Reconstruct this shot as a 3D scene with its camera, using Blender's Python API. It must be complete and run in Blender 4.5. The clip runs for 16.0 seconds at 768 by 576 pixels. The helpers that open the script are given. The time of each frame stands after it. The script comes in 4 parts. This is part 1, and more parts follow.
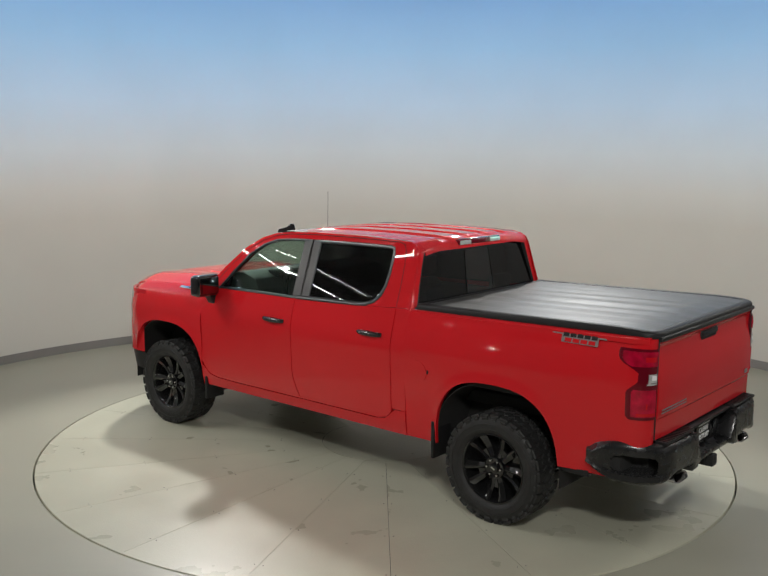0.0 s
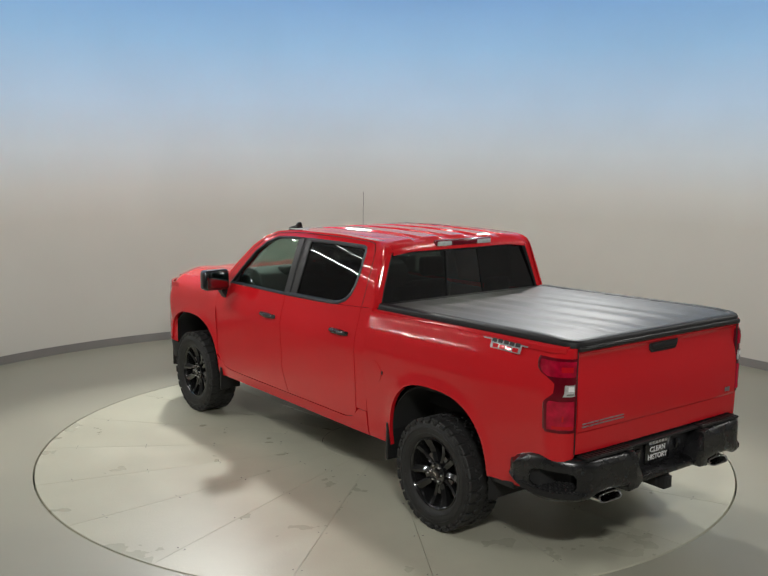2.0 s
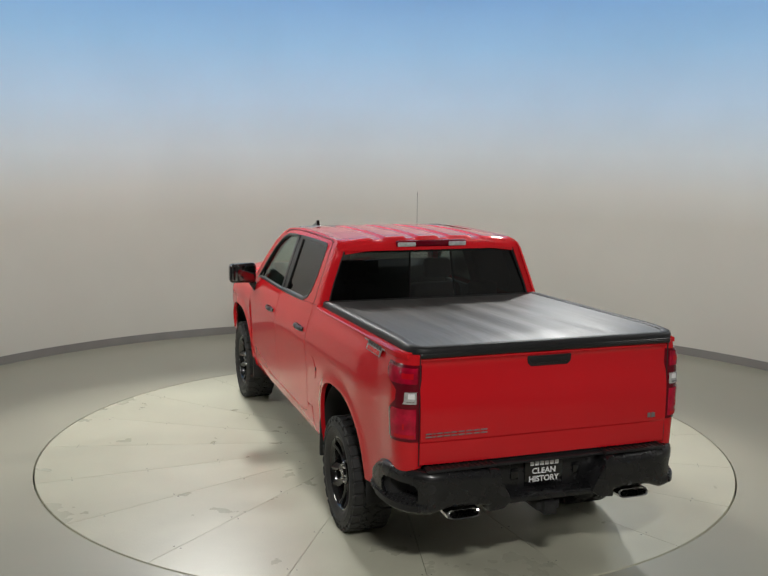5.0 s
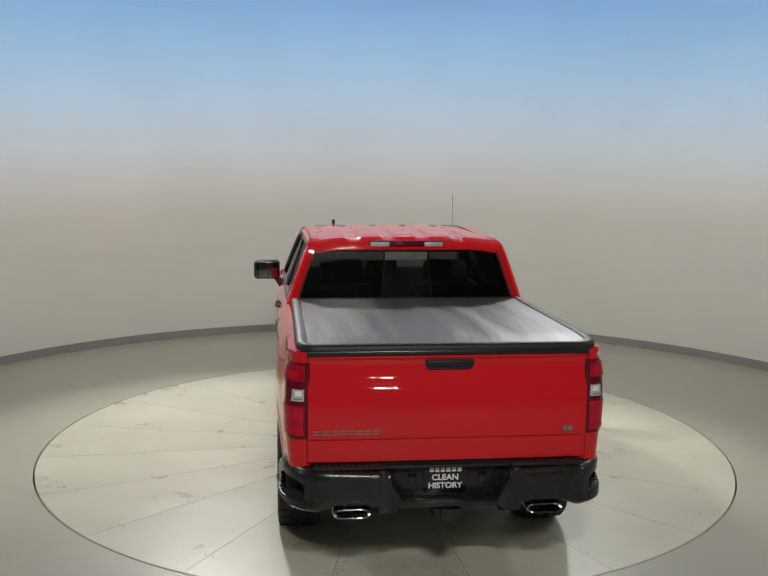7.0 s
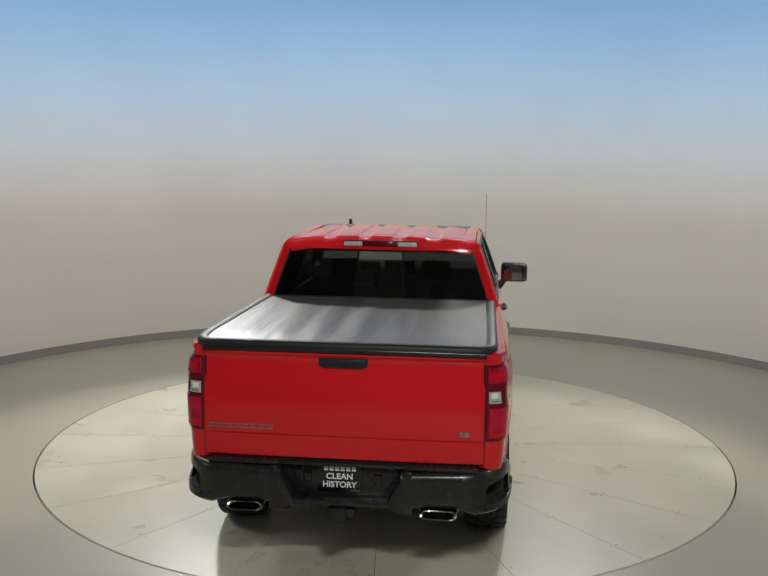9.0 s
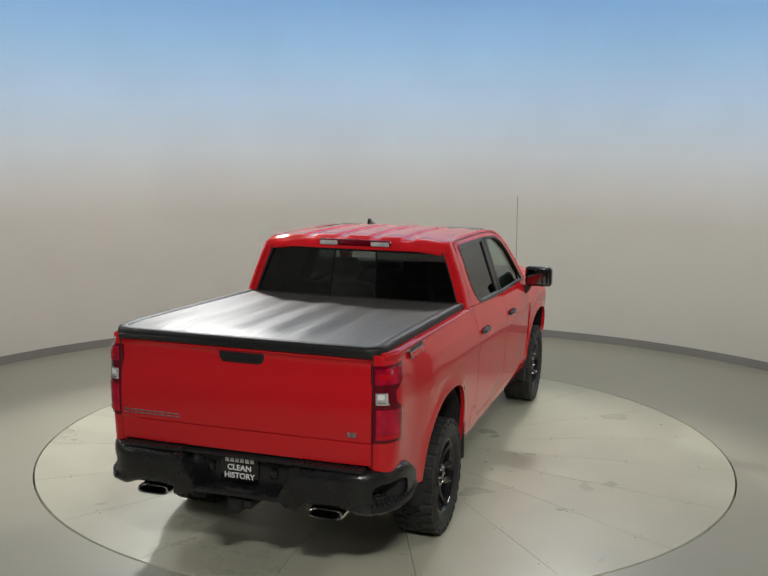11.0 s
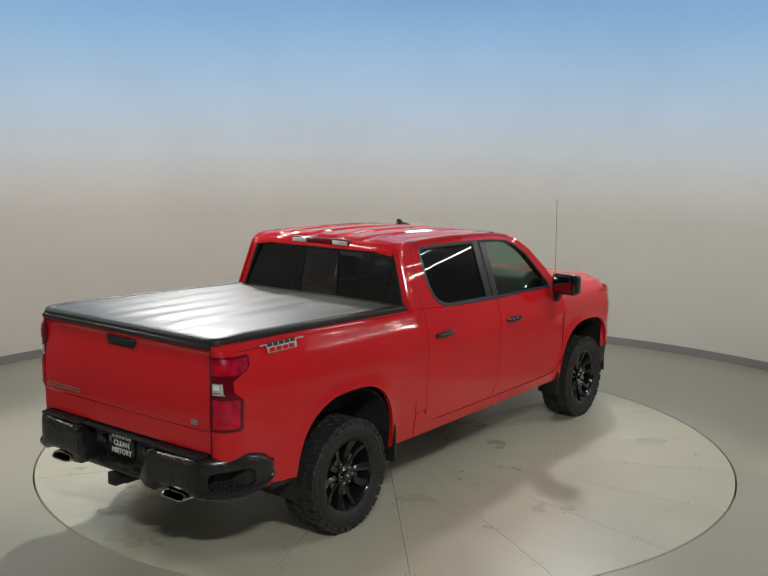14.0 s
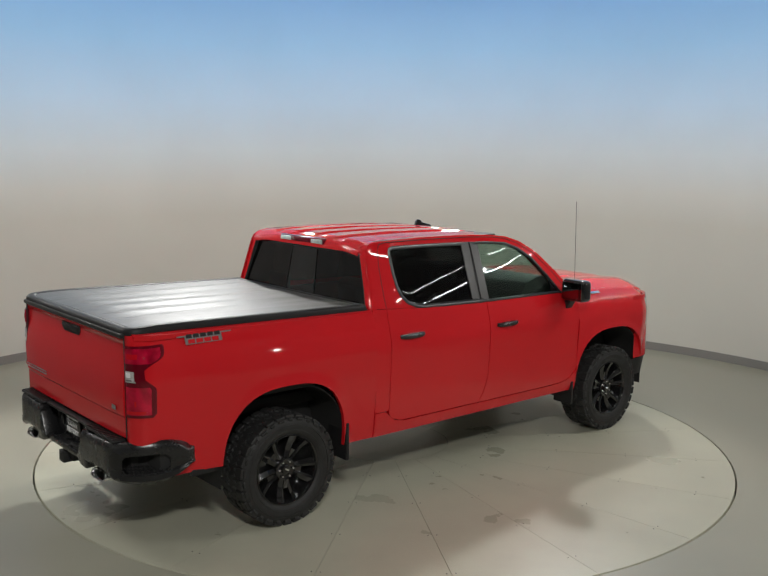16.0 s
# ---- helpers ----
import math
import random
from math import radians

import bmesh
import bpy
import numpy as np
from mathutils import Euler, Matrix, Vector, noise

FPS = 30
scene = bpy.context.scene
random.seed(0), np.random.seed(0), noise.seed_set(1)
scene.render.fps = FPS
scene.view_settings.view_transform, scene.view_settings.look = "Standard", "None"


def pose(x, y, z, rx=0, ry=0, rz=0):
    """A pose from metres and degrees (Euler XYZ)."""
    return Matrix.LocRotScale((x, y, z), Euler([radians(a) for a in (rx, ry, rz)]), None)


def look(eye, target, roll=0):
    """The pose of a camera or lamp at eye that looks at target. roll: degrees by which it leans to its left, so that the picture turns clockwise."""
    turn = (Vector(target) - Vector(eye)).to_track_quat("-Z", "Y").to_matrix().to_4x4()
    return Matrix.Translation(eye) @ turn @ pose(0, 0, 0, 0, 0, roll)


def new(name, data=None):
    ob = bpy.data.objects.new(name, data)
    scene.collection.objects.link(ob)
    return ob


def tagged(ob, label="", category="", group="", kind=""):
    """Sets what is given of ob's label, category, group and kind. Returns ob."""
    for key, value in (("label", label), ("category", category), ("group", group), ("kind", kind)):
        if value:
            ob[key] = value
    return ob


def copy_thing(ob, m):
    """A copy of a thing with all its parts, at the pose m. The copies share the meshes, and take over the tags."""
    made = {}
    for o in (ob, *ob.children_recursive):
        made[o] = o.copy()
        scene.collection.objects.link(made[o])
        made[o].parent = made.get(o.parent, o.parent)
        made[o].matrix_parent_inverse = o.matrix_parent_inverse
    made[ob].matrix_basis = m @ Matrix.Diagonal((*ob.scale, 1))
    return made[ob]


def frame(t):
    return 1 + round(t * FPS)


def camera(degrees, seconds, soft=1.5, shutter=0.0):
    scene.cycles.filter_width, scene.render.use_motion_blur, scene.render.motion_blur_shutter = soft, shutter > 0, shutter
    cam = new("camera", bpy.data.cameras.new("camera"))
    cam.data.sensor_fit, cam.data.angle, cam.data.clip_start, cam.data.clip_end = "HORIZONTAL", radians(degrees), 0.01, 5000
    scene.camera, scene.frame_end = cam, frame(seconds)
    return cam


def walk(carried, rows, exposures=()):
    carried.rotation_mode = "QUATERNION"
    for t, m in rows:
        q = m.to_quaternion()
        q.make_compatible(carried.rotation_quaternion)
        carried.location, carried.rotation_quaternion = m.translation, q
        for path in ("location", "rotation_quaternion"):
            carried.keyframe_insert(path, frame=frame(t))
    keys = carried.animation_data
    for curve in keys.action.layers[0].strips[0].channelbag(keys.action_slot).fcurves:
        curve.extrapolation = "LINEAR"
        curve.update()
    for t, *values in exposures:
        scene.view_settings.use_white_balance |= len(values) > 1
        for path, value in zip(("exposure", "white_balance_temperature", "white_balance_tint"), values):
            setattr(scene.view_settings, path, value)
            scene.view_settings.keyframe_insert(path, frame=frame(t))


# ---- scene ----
cam = camera(44.18, 16.0, soft=1.5)
EYE, AIM = (0.0, -8.391, 2.696), (-0.0233, -0.4825, 1.491)
walk(cam, [(0.0, look(EYE, AIM, 0.645)), (16.0, look(EYE, AIM, 0.645))], exposures=[(0.0, 0.0), (16.0, 0.0)])

# ---- world and light ----
world = bpy.data.worlds.new("world")
world.use_nodes = True
world.node_tree.nodes["Background"].inputs[0].default_value = (0.9, 0.95, 1.0, 1)
world.node_tree.nodes["Background"].inputs[1].default_value = 0.02
scene.world = world


def area_lamp(name, at, to, sx, sy, power, color=(1.0, 0.985, 0.945), spread=180):
    d = bpy.data.lights.new(name, "AREA")
    d.shape, d.size, d.size_y, d.energy, d.color, d.spread = "RECTANGLE", sx, sy, power, color, radians(spread)
    ob = new(name, d)
    ob.matrix_world = look(at, to)
    return tagged(ob, "unseen studio light", "light")


def spot_lamp(name, at, to, power, cone, radius=0.2, color=(1.0, 0.985, 0.945)):
    d = bpy.data.lights.new(name, "SPOT")
    d.energy, d.spot_size, d.spot_blend, d.shadow_soft_size, d.color = power, radians(cone), 0.55, radius, color
    ob = new(name, d)
    ob.matrix_world = look(at, to)
    return tagged(ob, "studio spotlight of the photo bay", "light")


# spots high at the back of the bay, tubes along its sides, lamps above and beside the camera
spot_lamp("back_spot", (-2.45, 4.1, 5.16), (-0.6, -1.4, 0.3), 990, 70)
spot_lamp("back_spot", (2.45, 4.1, 5.16), (0.3, -1.4, 0.3), 520, 60)
for x, k in ((-4.9, 1.0), (4.9, 0.7)):
    area_lamp("tube_light", (x, 0.2, 2.98), (0, 0.2, 1.0), 4.0, 0.009, 10)
    area_lamp("tube_light", (x, 0.2, 3.2), (0, 0.2, 0.8), 4.0, 0.006, 4)
    # Overhead fill added for the truck's flanks, no known source.
    area_lamp("added_light", (x * 1.02, -1.0, 4.7), (0, -0.4, 1.0), 2.6, 0.2, 22 * k, spread=80)
# Strip added to draw highlights along the roof's rear edge.
area_lamp("added_light", (0.0, 3.7, 5.15), (0.0, 3.2, 0), 3.4, 0.08, 12)
for x, k in ((-4.6, 0.8), (4.6, 1.0)):
    area_lamp("front_light", (x, -3.6, 1.65), (-0.2 * x, 1.0, 1.4), 0.10, 0.06, 5 * k)
area_lamp("front_light", (1.2, -8.3, 1.95), (0.4, 0.0, 1.3), 0.35, 0.04, 8)
area_lamp("front_light", (0.5, -8.2, 4.9), (0, 0.4, 1.4), 0.9, 0.25, 192)
# Unseen pair added only to brighten the upper wall.
for x in (-1.9, 1.9):
    area_lamp("added_light", (x, 0.3, 5.12), (x * 2.0, 5.0, 2.7), 2.2, 0.3, 71)
for x in (-5.42, 5.42):
    area_lamp("side_light", (x, -0.55, 3.2), (0, -0.55, 1.2), 0.04, 0.04, 5)

# ---- materials ----
def material(name, color, rough=0.5, metal=0.0, coat=0.0, bump=0.0, bscale=60.0, vary=0.06, vscale=3.0, spec=0.5, stretch=(1, 1, 1), rvary=0.0, shift=False, specks=0.0):
    m = bpy.data.materials.new(name)
    m.use_nodes = True
    nt = m.node_tree
    b = nt.nodes["Principled BSDF"]
    b.inputs["Roughness"].default_value = rough
    b.inputs["Metallic"].default_value = metal
    b.inputs["Coat Weight"].default_value = coat
    b.inputs["Coat Roughness"].default_value = 0.03
    b.inputs["Specular IOR Level"].default_value = spec
    tc = nt.nodes.new("ShaderNodeTexCoord")
    mp = nt.nodes.new("ShaderNodeMapping")
    mp.inputs["Scale"].default_value = stretch
    nt.links.new(tc.outputs["Object"], mp.inputs[0])
    if shift:
        oi, ml = nt.nodes.new("ShaderNodeObjectInfo"), nt.nodes.new("ShaderNodeMath")
        ml.operation = "MULTIPLY"
        ml.inputs[1].default_value = 40.0
        nt.links.new(oi.outputs["Random"], ml.inputs[0])
        nt.links.new(ml.outputs[0], mp.inputs["Location"])
    n1 = nt.nodes.new("ShaderNodeTexNoise")
    n1.inputs["Scale"].default_value, n1.inputs["Detail"].default_value = vscale, 6
    nt.links.new(mp.outputs[0], n1.inputs["Vector"])
    r = nt.nodes.new("ShaderNodeMapRange")
    r.inputs["From Min"].default_value, r.inputs["From Max"].default_value = 0.3, 0.7
    r.inputs["To Min"].default_value, r.inputs["To Max"].default_value = 1 - vary, 1 + vary
    nt.links.new(n1.outputs["Fac"], r.inputs["Value"])
    mx = nt.nodes.new("ShaderNodeVectorMath")
    mx.operation = "SCALE"
    mx.inputs[0].default_value = color
    nt.links.new(r.outputs[0], mx.inputs["Scale"])
    if specks:
        n3, r3, m3 = nt.nodes.new("ShaderNodeTexNoise"), nt.nodes.new("ShaderNodeMapRange"), nt.nodes.new("ShaderNodeMath")
        n3.inputs["Scale"].default_value, n3.inputs["Detail"].default_value, n3.inputs["Roughness"].default_value = 22.0, 8, 0.75
        nt.links.new(mp.outputs[0], n3.inputs["Vector"])
        r3.inputs["From Min"].default_value, r3.inputs["From Max"].default_value = 0.60, 0.72
        r3.inputs["To Min"].default_value, r3.inputs["To Max"].default_value = 1.0, 1.0 - specks
        nt.links.new(n3.outputs["Fac"], r3.inputs["Value"])
        m3.operation = "MULTIPLY"
        nt.links.new(r.outputs[0], m3.inputs[0])
        nt.links.new(r3.outputs[0], m3.inputs[1])
        nt.links.new(m3.outputs[0], mx.inputs["Scale"])
    nt.links.new(mx.outputs[0], b.inputs["Base Color"])
    if rvary:
        r2 = nt.nodes.new("ShaderNodeMapRange")
        r2.inputs["From Min"].default_value, r2.inputs["From Max"].default_value = 0.3, 0.7
        r2.inputs["To Min"].default_value, r2.inputs["To Max"].default_value = rough - rvary, rough + rvary
        nt.links.new(n1.outputs["Fac"], r2.inputs["Value"])
        nt.links.new(r2.outputs[0], b.inputs["Roughness"])
    if bump:
        n2 = nt.nodes.new("ShaderNodeTexNoise")
        n2.inputs["Scale"].default_value, n2.inputs["Detail"].default_value = bscale, 4
        nt.links.new(mp.outputs[0], n2.inputs["Vector"])
        bp = nt.nodes.new("ShaderNodeBump")
        bp.inputs["Strength"].default_value, bp.inputs["Distance"].default_value = bump, 0.01
        nt.links.new(n2.outputs["Fac"], bp.inputs["Height"])
        nt.links.new(bp.outputs[0], b.inputs["Normal"])
    return m


def glass(name, tint, gloss=0.02, base=0.045):
    m = bpy.data.materials.new(name)
    m.use_nodes = True
    nt = m.node_tree
    nt.nodes.remove(nt.nodes["Principled BSDF"])
    tr, gl = nt.nodes.new("ShaderNodeBsdfTransparent"), nt.nodes.new("ShaderNodeBsdfGlossy")
    lw, mx = nt.nodes.new("ShaderNodeLayerWeight"), nt.nodes.new("ShaderNodeMixShader")
    pw, fr = nt.nodes.new("ShaderNodeMath"), nt.nodes.new("ShaderNodeMath")
    pw.operation, fr.operation = "POWER", "MULTIPLY_ADD"
    pw.inputs[1].default_value, fr.inputs[1].default_value, fr.inputs[2].default_value = 5.0, 0.9, base
    lw.inputs[0].default_value = 0.5
    nt.links.new(lw.outputs["Facing"], pw.inputs[0])
    nt.links.new(pw.outputs[0], fr.inputs[0])
    tr.inputs[0].default_value = (*tint, 1)
    gl.inputs["Roughness"].default_value = gloss
    nt.links.new(fr.outputs[0], mx.inputs[0])
    nt.links.new(tr.outputs[0], mx.inputs[1])
    nt.links.new(gl.outputs[0], mx.inputs[2])
    nt.links.new(mx.outputs[0], nt.nodes["Material Output"].inputs[0])
    return m


def wall_added_fade():
    """Plain warm grey below, an added sky-blue fade in the colour above eye height."""
    m = material("wall_added_fade", (0.66, 0.655, 0.60), 0.55, vary=0.03, vscale=0.8, bump=0.05, bscale=120)
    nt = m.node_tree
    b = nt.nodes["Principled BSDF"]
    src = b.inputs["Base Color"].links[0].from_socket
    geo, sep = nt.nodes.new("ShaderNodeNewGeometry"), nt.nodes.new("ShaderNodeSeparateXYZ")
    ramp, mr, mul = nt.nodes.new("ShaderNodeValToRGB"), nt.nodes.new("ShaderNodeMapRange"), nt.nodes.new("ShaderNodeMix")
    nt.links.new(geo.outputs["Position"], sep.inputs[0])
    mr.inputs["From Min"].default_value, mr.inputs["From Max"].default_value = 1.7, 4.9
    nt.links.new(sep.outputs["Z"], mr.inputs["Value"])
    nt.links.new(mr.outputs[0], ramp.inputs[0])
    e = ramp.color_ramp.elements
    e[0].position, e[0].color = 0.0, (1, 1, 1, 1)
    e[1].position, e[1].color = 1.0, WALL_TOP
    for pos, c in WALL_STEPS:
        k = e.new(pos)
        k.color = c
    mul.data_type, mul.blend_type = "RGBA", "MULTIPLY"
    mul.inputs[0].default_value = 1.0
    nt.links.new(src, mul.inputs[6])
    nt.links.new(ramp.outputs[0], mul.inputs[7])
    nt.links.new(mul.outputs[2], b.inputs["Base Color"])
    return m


# Multipliers of the added sky fade; values over one also brighten the wall.
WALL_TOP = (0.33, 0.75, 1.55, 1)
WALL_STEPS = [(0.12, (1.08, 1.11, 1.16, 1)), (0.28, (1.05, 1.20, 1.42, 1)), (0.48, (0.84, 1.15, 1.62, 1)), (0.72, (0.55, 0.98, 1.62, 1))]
M_WALL = wall_added_fade()
M_FLOOR = material("floor_epoxy", (0.385, 0.378, 0.302), 0.35, vary=0.05, vscale=1.3, bump=0.04, bscale=140, rvary=0.05, specks=0.02)
M_TABLE = material("turntable_concrete", (0.535, 0.53, 0.418), 0.33, vary=0.06, vscale=2.2, bump=0.16, bscale=70, rvary=0.07, shift=True)
M_BASE = material("baseboard_vinyl", (0.25, 0.245, 0.235), 0.5)
M_CEIL = material("ceiling_paint", (0.17, 0.17, 0.17), 0.8)
# Tone of the unseen walls, set for what glass and paint reflect.
M_BACK = material("unseen_wall_tone", (0.27, 0.268, 0.262), 0.7)
M_PIT = material("pit_steel", (0.03, 0.03, 0.03), 0.7)
M_RED = material("red_paint", (0.61, 0.013, 0.019), 0.4, coat=1.0, vary=0.03, vscale=1.0, spec=0.0)
M_BLACK = material("black_plastic", (0.017, 0.017, 0.018), 0.42, bump=0.05, bscale=300, vary=0.15, spec=0.32)
M_GLOSSB = material("gloss_black", (0.005, 0.005, 0.006), 0.12, coat=0.6)
M_RIM = material("black_rim_paint", (0.010, 0.010, 0.0105), 0.10, spec=0.5, coat=0.5)
M_BUMP = material("bumper_black_paint", (0.013, 0.013, 0.014), 0.27, vary=0.2, vscale=9, rvary=0.04, spec=0.6)
M_SATIN = material("satin_black_trim", (0.014, 0.014, 0.014), 0.30)
M_RUBBER = material("tyre_rubber", (0.019, 0.019, 0.019), 0.6, bump=0.25, bscale=90, vary=0.25, vscale=14)
M_VINYL = material("black_vinyl", (0.042, 0.041, 0.039), 0.44, bump=0.8, bscale=2.1, vary=0.12, stretch=(3.6, 0.35, 1), rvary=0.05, spec=1.0)
M_RAIL = material("rail_rubber", (0.012, 0.012, 0.013), 0.5, spec=0.35, bump=0.05, bscale=200)
M_CHROME = material("chrome", (0.72, 0.72, 0.72), 0.12, metal=1.0)
M_MIRROR = material("mirror_silver", (0.22, 0.23, 0.24), 0.06, metal=1.0)
M_GREY = material("grey_badge", (0.33, 0.32, 0.32), 0.3, metal=0.6)
M_LENS = material("red_lens", (0.42, 0.003, 0.028), 0.16, coat=0.8, vary=0.4, vscale=14, spec=0.1)
M_LENSD = material("dark_red_lens", (0.13, 0.002, 0.010), 0.15, coat=0.7, spec=0.1)
M_LENSB = material("bright_red_reflector", (0.55, 0.004, 0.012), 0.2, coat=0.5, spec=0.2)
M_CLEAR = material("clear_lens", (0.48, 0.48, 0.47), 0.12, coat=1.0, vary=0.25, vscale=40)
M_WHITE = material("white_print", (0.82, 0.82, 0.82), 0.5)
M_UNDER = material("underbody_black", (0.018, 0.018, 0.018), 0.8)
M_SEAT = material("black_leather", (0.045, 0.045, 0.048), 0.5, bump=0.1)
M_TRIM = material("cabin_grey", (0.035, 0.035, 0.036), 0.6)
M_GLASS_F = glass("clear_green_glass", (0.68, 0.77, 0.72))
M_GLASS_R = glass("privacy_glass", (0.17, 0.175, 0.18), 0.02, 0.035)
M_GLASS_B = glass("rear_tinted_glass", (0.10, 0.102, 0.104), 0.03, 0.10)
M_GLASS_C = glass("rear_slider_glass", (0.30, 0.305, 0.305), 0.03, 0.16)


# ---- mesh helpers ----
def part(name, bm, mat, parent=None, label="", smooth=True, angle=40):
    me = bpy.data.meshes.new(name)
    bmesh.ops.recalc_face_normals(bm, faces=bm.faces)
    if smooth:
        for f in bm.faces:
            f.smooth = True
        lim = radians(angle)
        for e in bm.edges:
            e.smooth = e.calc_face_angle(0.0) < lim
    bm.to_mesh(me)
    bm.free()
    for k in (mat if isinstance(mat, (list, tuple)) else [mat]):
        me.materials.append(k)
    ob = new(name, me)
    if parent is not None:
        ob.parent = parent
    return tagged(ob, label)


def group(name, parent=None):
    ob = new(name)
    if parent is not None:
        ob.parent = parent
    return ob


def sheet(nu, nv, fn, back=None, bm=None, flip=False):
    """A grid of fn(u, v); back: the offset of a rim turned in along its border."""
    bm = bm or bmesh.new()
    g = [[bm.verts.new(fn(i / nu, j / nv)) for j in range(nv + 1)] for i in range(nu + 1)]
    for i in range(nu):
        for j in range(nv):
            bm.faces.new((g[i][j], g[i + 1][j], g[i + 1][j + 1], g[i][j + 1]))
    if back is not None:
        ring = [(i, 0) for i in range(nu)] + [(nu, j) for j in range(nv)] + [(i, nv) for i in range(nu, 0, -1)] + [(0, j) for j in range(nv, 0, -1)]
        off = [bm.verts.new(g[i][j].co + Vector(back(g[i][j].co) if callable(back) else back)) for i, j in ring]
        for k in range(len(ring)):
            a, b = ring[k], ring[(k + 1) % len(ring)]
            bm.faces.new((g[a[0]][a[1]], g[b[0]][b[1]], off[(k + 1) % len(ring)], off[k]))
    return bm


def box(cx, cy, cz, sx, sy, sz, bevel=0.01, bm=None, rot=None, seg=2):
    """A block with rounded edges."""
    own = bmesh.new()
    bmesh.ops.create_cube(own, size=1.0)
    bmesh.ops.scale(own, vec=(sx, sy, sz), verts=own.verts)
    if bevel:
        bmesh.ops.bevel(own, geom=own.edges[:], offset=min(bevel, 0.45 * min(sx, sy, sz)), segments=seg, affect="EDGES", profile=0.5)
    if rot is not None:
        bmesh.ops.transform(own, matrix=rot, verts=own.verts)
    bmesh.ops.translate(own, vec=(cx, cy, cz), verts=own.verts)
    return merged(bm, own) if bm else own


def merged(bm, other):
    idx = [bm.verts.new(v.co) for v in other.verts]
    other.verts.index_update()
    for f in other.faces:
        bm.faces.new([idx[v.index] for v in f.verts])
    other.free()
    return bm


def prism(points, x0, x1, axis="x", bevel=0.0, xfn=None):
    """A polygon in two axes, given depth along the third. xfn moves its corners."""
    bm = bmesh.new()
    def put(a, b, c):
        return {"x": (c, a, b), "y": (a, c, b), "z": (a, b, c)}[axis]
    lo = [bm.verts.new(put(a, b, x0)) for a, b in points]
    hi = [bm.verts.new(put(a, b, x1)) for a, b in points]
    n = len(points)
    for vs in (lo, hi):
        es = []
        for k in range(n):
            e = bm.edges.get((vs[k], vs[(k + 1) % n])) or bm.edges.new((vs[k], vs[(k + 1) % n]))
            es.append(e)
        bmesh.ops.triangle_fill(bm, edges=es, use_beauty=True)
    for k in range(n):
        bm.faces.new((lo[k], lo[(k + 1) % n], hi[(k + 1) % n], hi[k]))
    if bevel:
        bmesh.ops.recalc_face_normals(bm, faces=bm.faces)
        sharp = [e for e in bm.edges if e.calc_face_angle(0) > 0.5]
        bmesh.ops.bevel(bm, geom=sharp, offset=bevel, segments=2, affect="EDGES", profile=0.5)
    return bm


def lathe(profile, n=64, bm=None, close=False):
    """Profile of (x, r) turned about the x axis."""
    bm = bm or bmesh.new()
    rows = [[bm.verts.new((x, r * math.cos(a), r * math.sin(a))) for a in (2 * math.pi * k / n for k in range(n))] for x, r in profile]
    pairs = list(zip(rows, rows[1:])) + ([(rows[-1], rows[0])] if close else [])
    for p, q in pairs:
        for k in range(n):
            bm.faces.new((p[k], p[(k + 1) % n], q[(k + 1) % n], q[k]))
    return bm


def rod(pts, r, bm=None, n=10):
    """A round bar through points."""
    bm = bm or bmesh.new()
    pts = [Vector(p) for p in pts]
    rows = []
    for k, p in enumerate(pts):
        d = (pts[min(k + 1, len(pts) - 1)] - pts[max(k - 1, 0)]).normalized()
        a = d.orthogonal().normalized()
        b = d.cross(a)
        rows.append([bm.verts.new(p + r * (a * math.cos(2 * math.pi * i / n) + b * math.sin(2 * math.pi * i / n))) for i in range(n)])
    for p, q in zip(rows, rows[1:]):
        for k in range(n):
            bm.faces.new((p[k], p[(k + 1) % n], q[(k + 1) % n], q[k]))
    bm.faces.new(rows[0])
    bm.faces.new(rows[-1][::-1])
    return bm


def interp(v, table):
    for (a, fa), (b, fb) in zip(table, table[1:]):
        if v <= b:
            k = max(0.0, min(1.0, (v - a) / (b - a)))
            return fa + (fb - fa) * k
    return table[-1][1]


def smooth_interp(v, table):
    return sum(interp(v + d, table) * w for d, w in ((-0.03, 0.2), (-0.015, 0.2), (0, 0.2), (0.015, 0.2), (0.03, 0.2)))


# ---- the bay ----
WC, WR = (0.077, -0.398), 5.686
TABLE_R = 3.028


def wall_run(z0, z1, inset, back, name, mat, label, a0=0.0, a1=180.0):
    """A stretch of the half-round end wall of the bay, between two bearings."""
    pts = [(WC[0] + WR * math.cos(a), WC[1] + WR * math.sin(a)) for a in (radians(a0 + (a1 - a0) * k / 96) for k in range(97))]
    bm = bmesh.new()
    rows = []
    for i, (x, y) in enumerate(pts):
        n = (Vector(WC) - Vector((x, y))).normalized()
        inner, outer = Vector((x, y)) + n * inset, Vector((x, y)) - n * back
        rows.append([bm.verts.new((*inner, z0)), bm.verts.new((*inner, z1)), bm.verts.new((*outer, z1)), bm.verts.new((*outer, z0))])
    for p, q in zip(rows, rows[1:]):
        for k in range(4):
            bm.faces.new((p[k], q[k], q[(k + 1) % 4], p[(k + 1) % 4]))
    bm.faces.new(rows[0])
    bm.faces.new(rows[-1][::-1])
    ob = part(name, bm, mat)
    return tagged(ob, label, "wall", kind="structure")


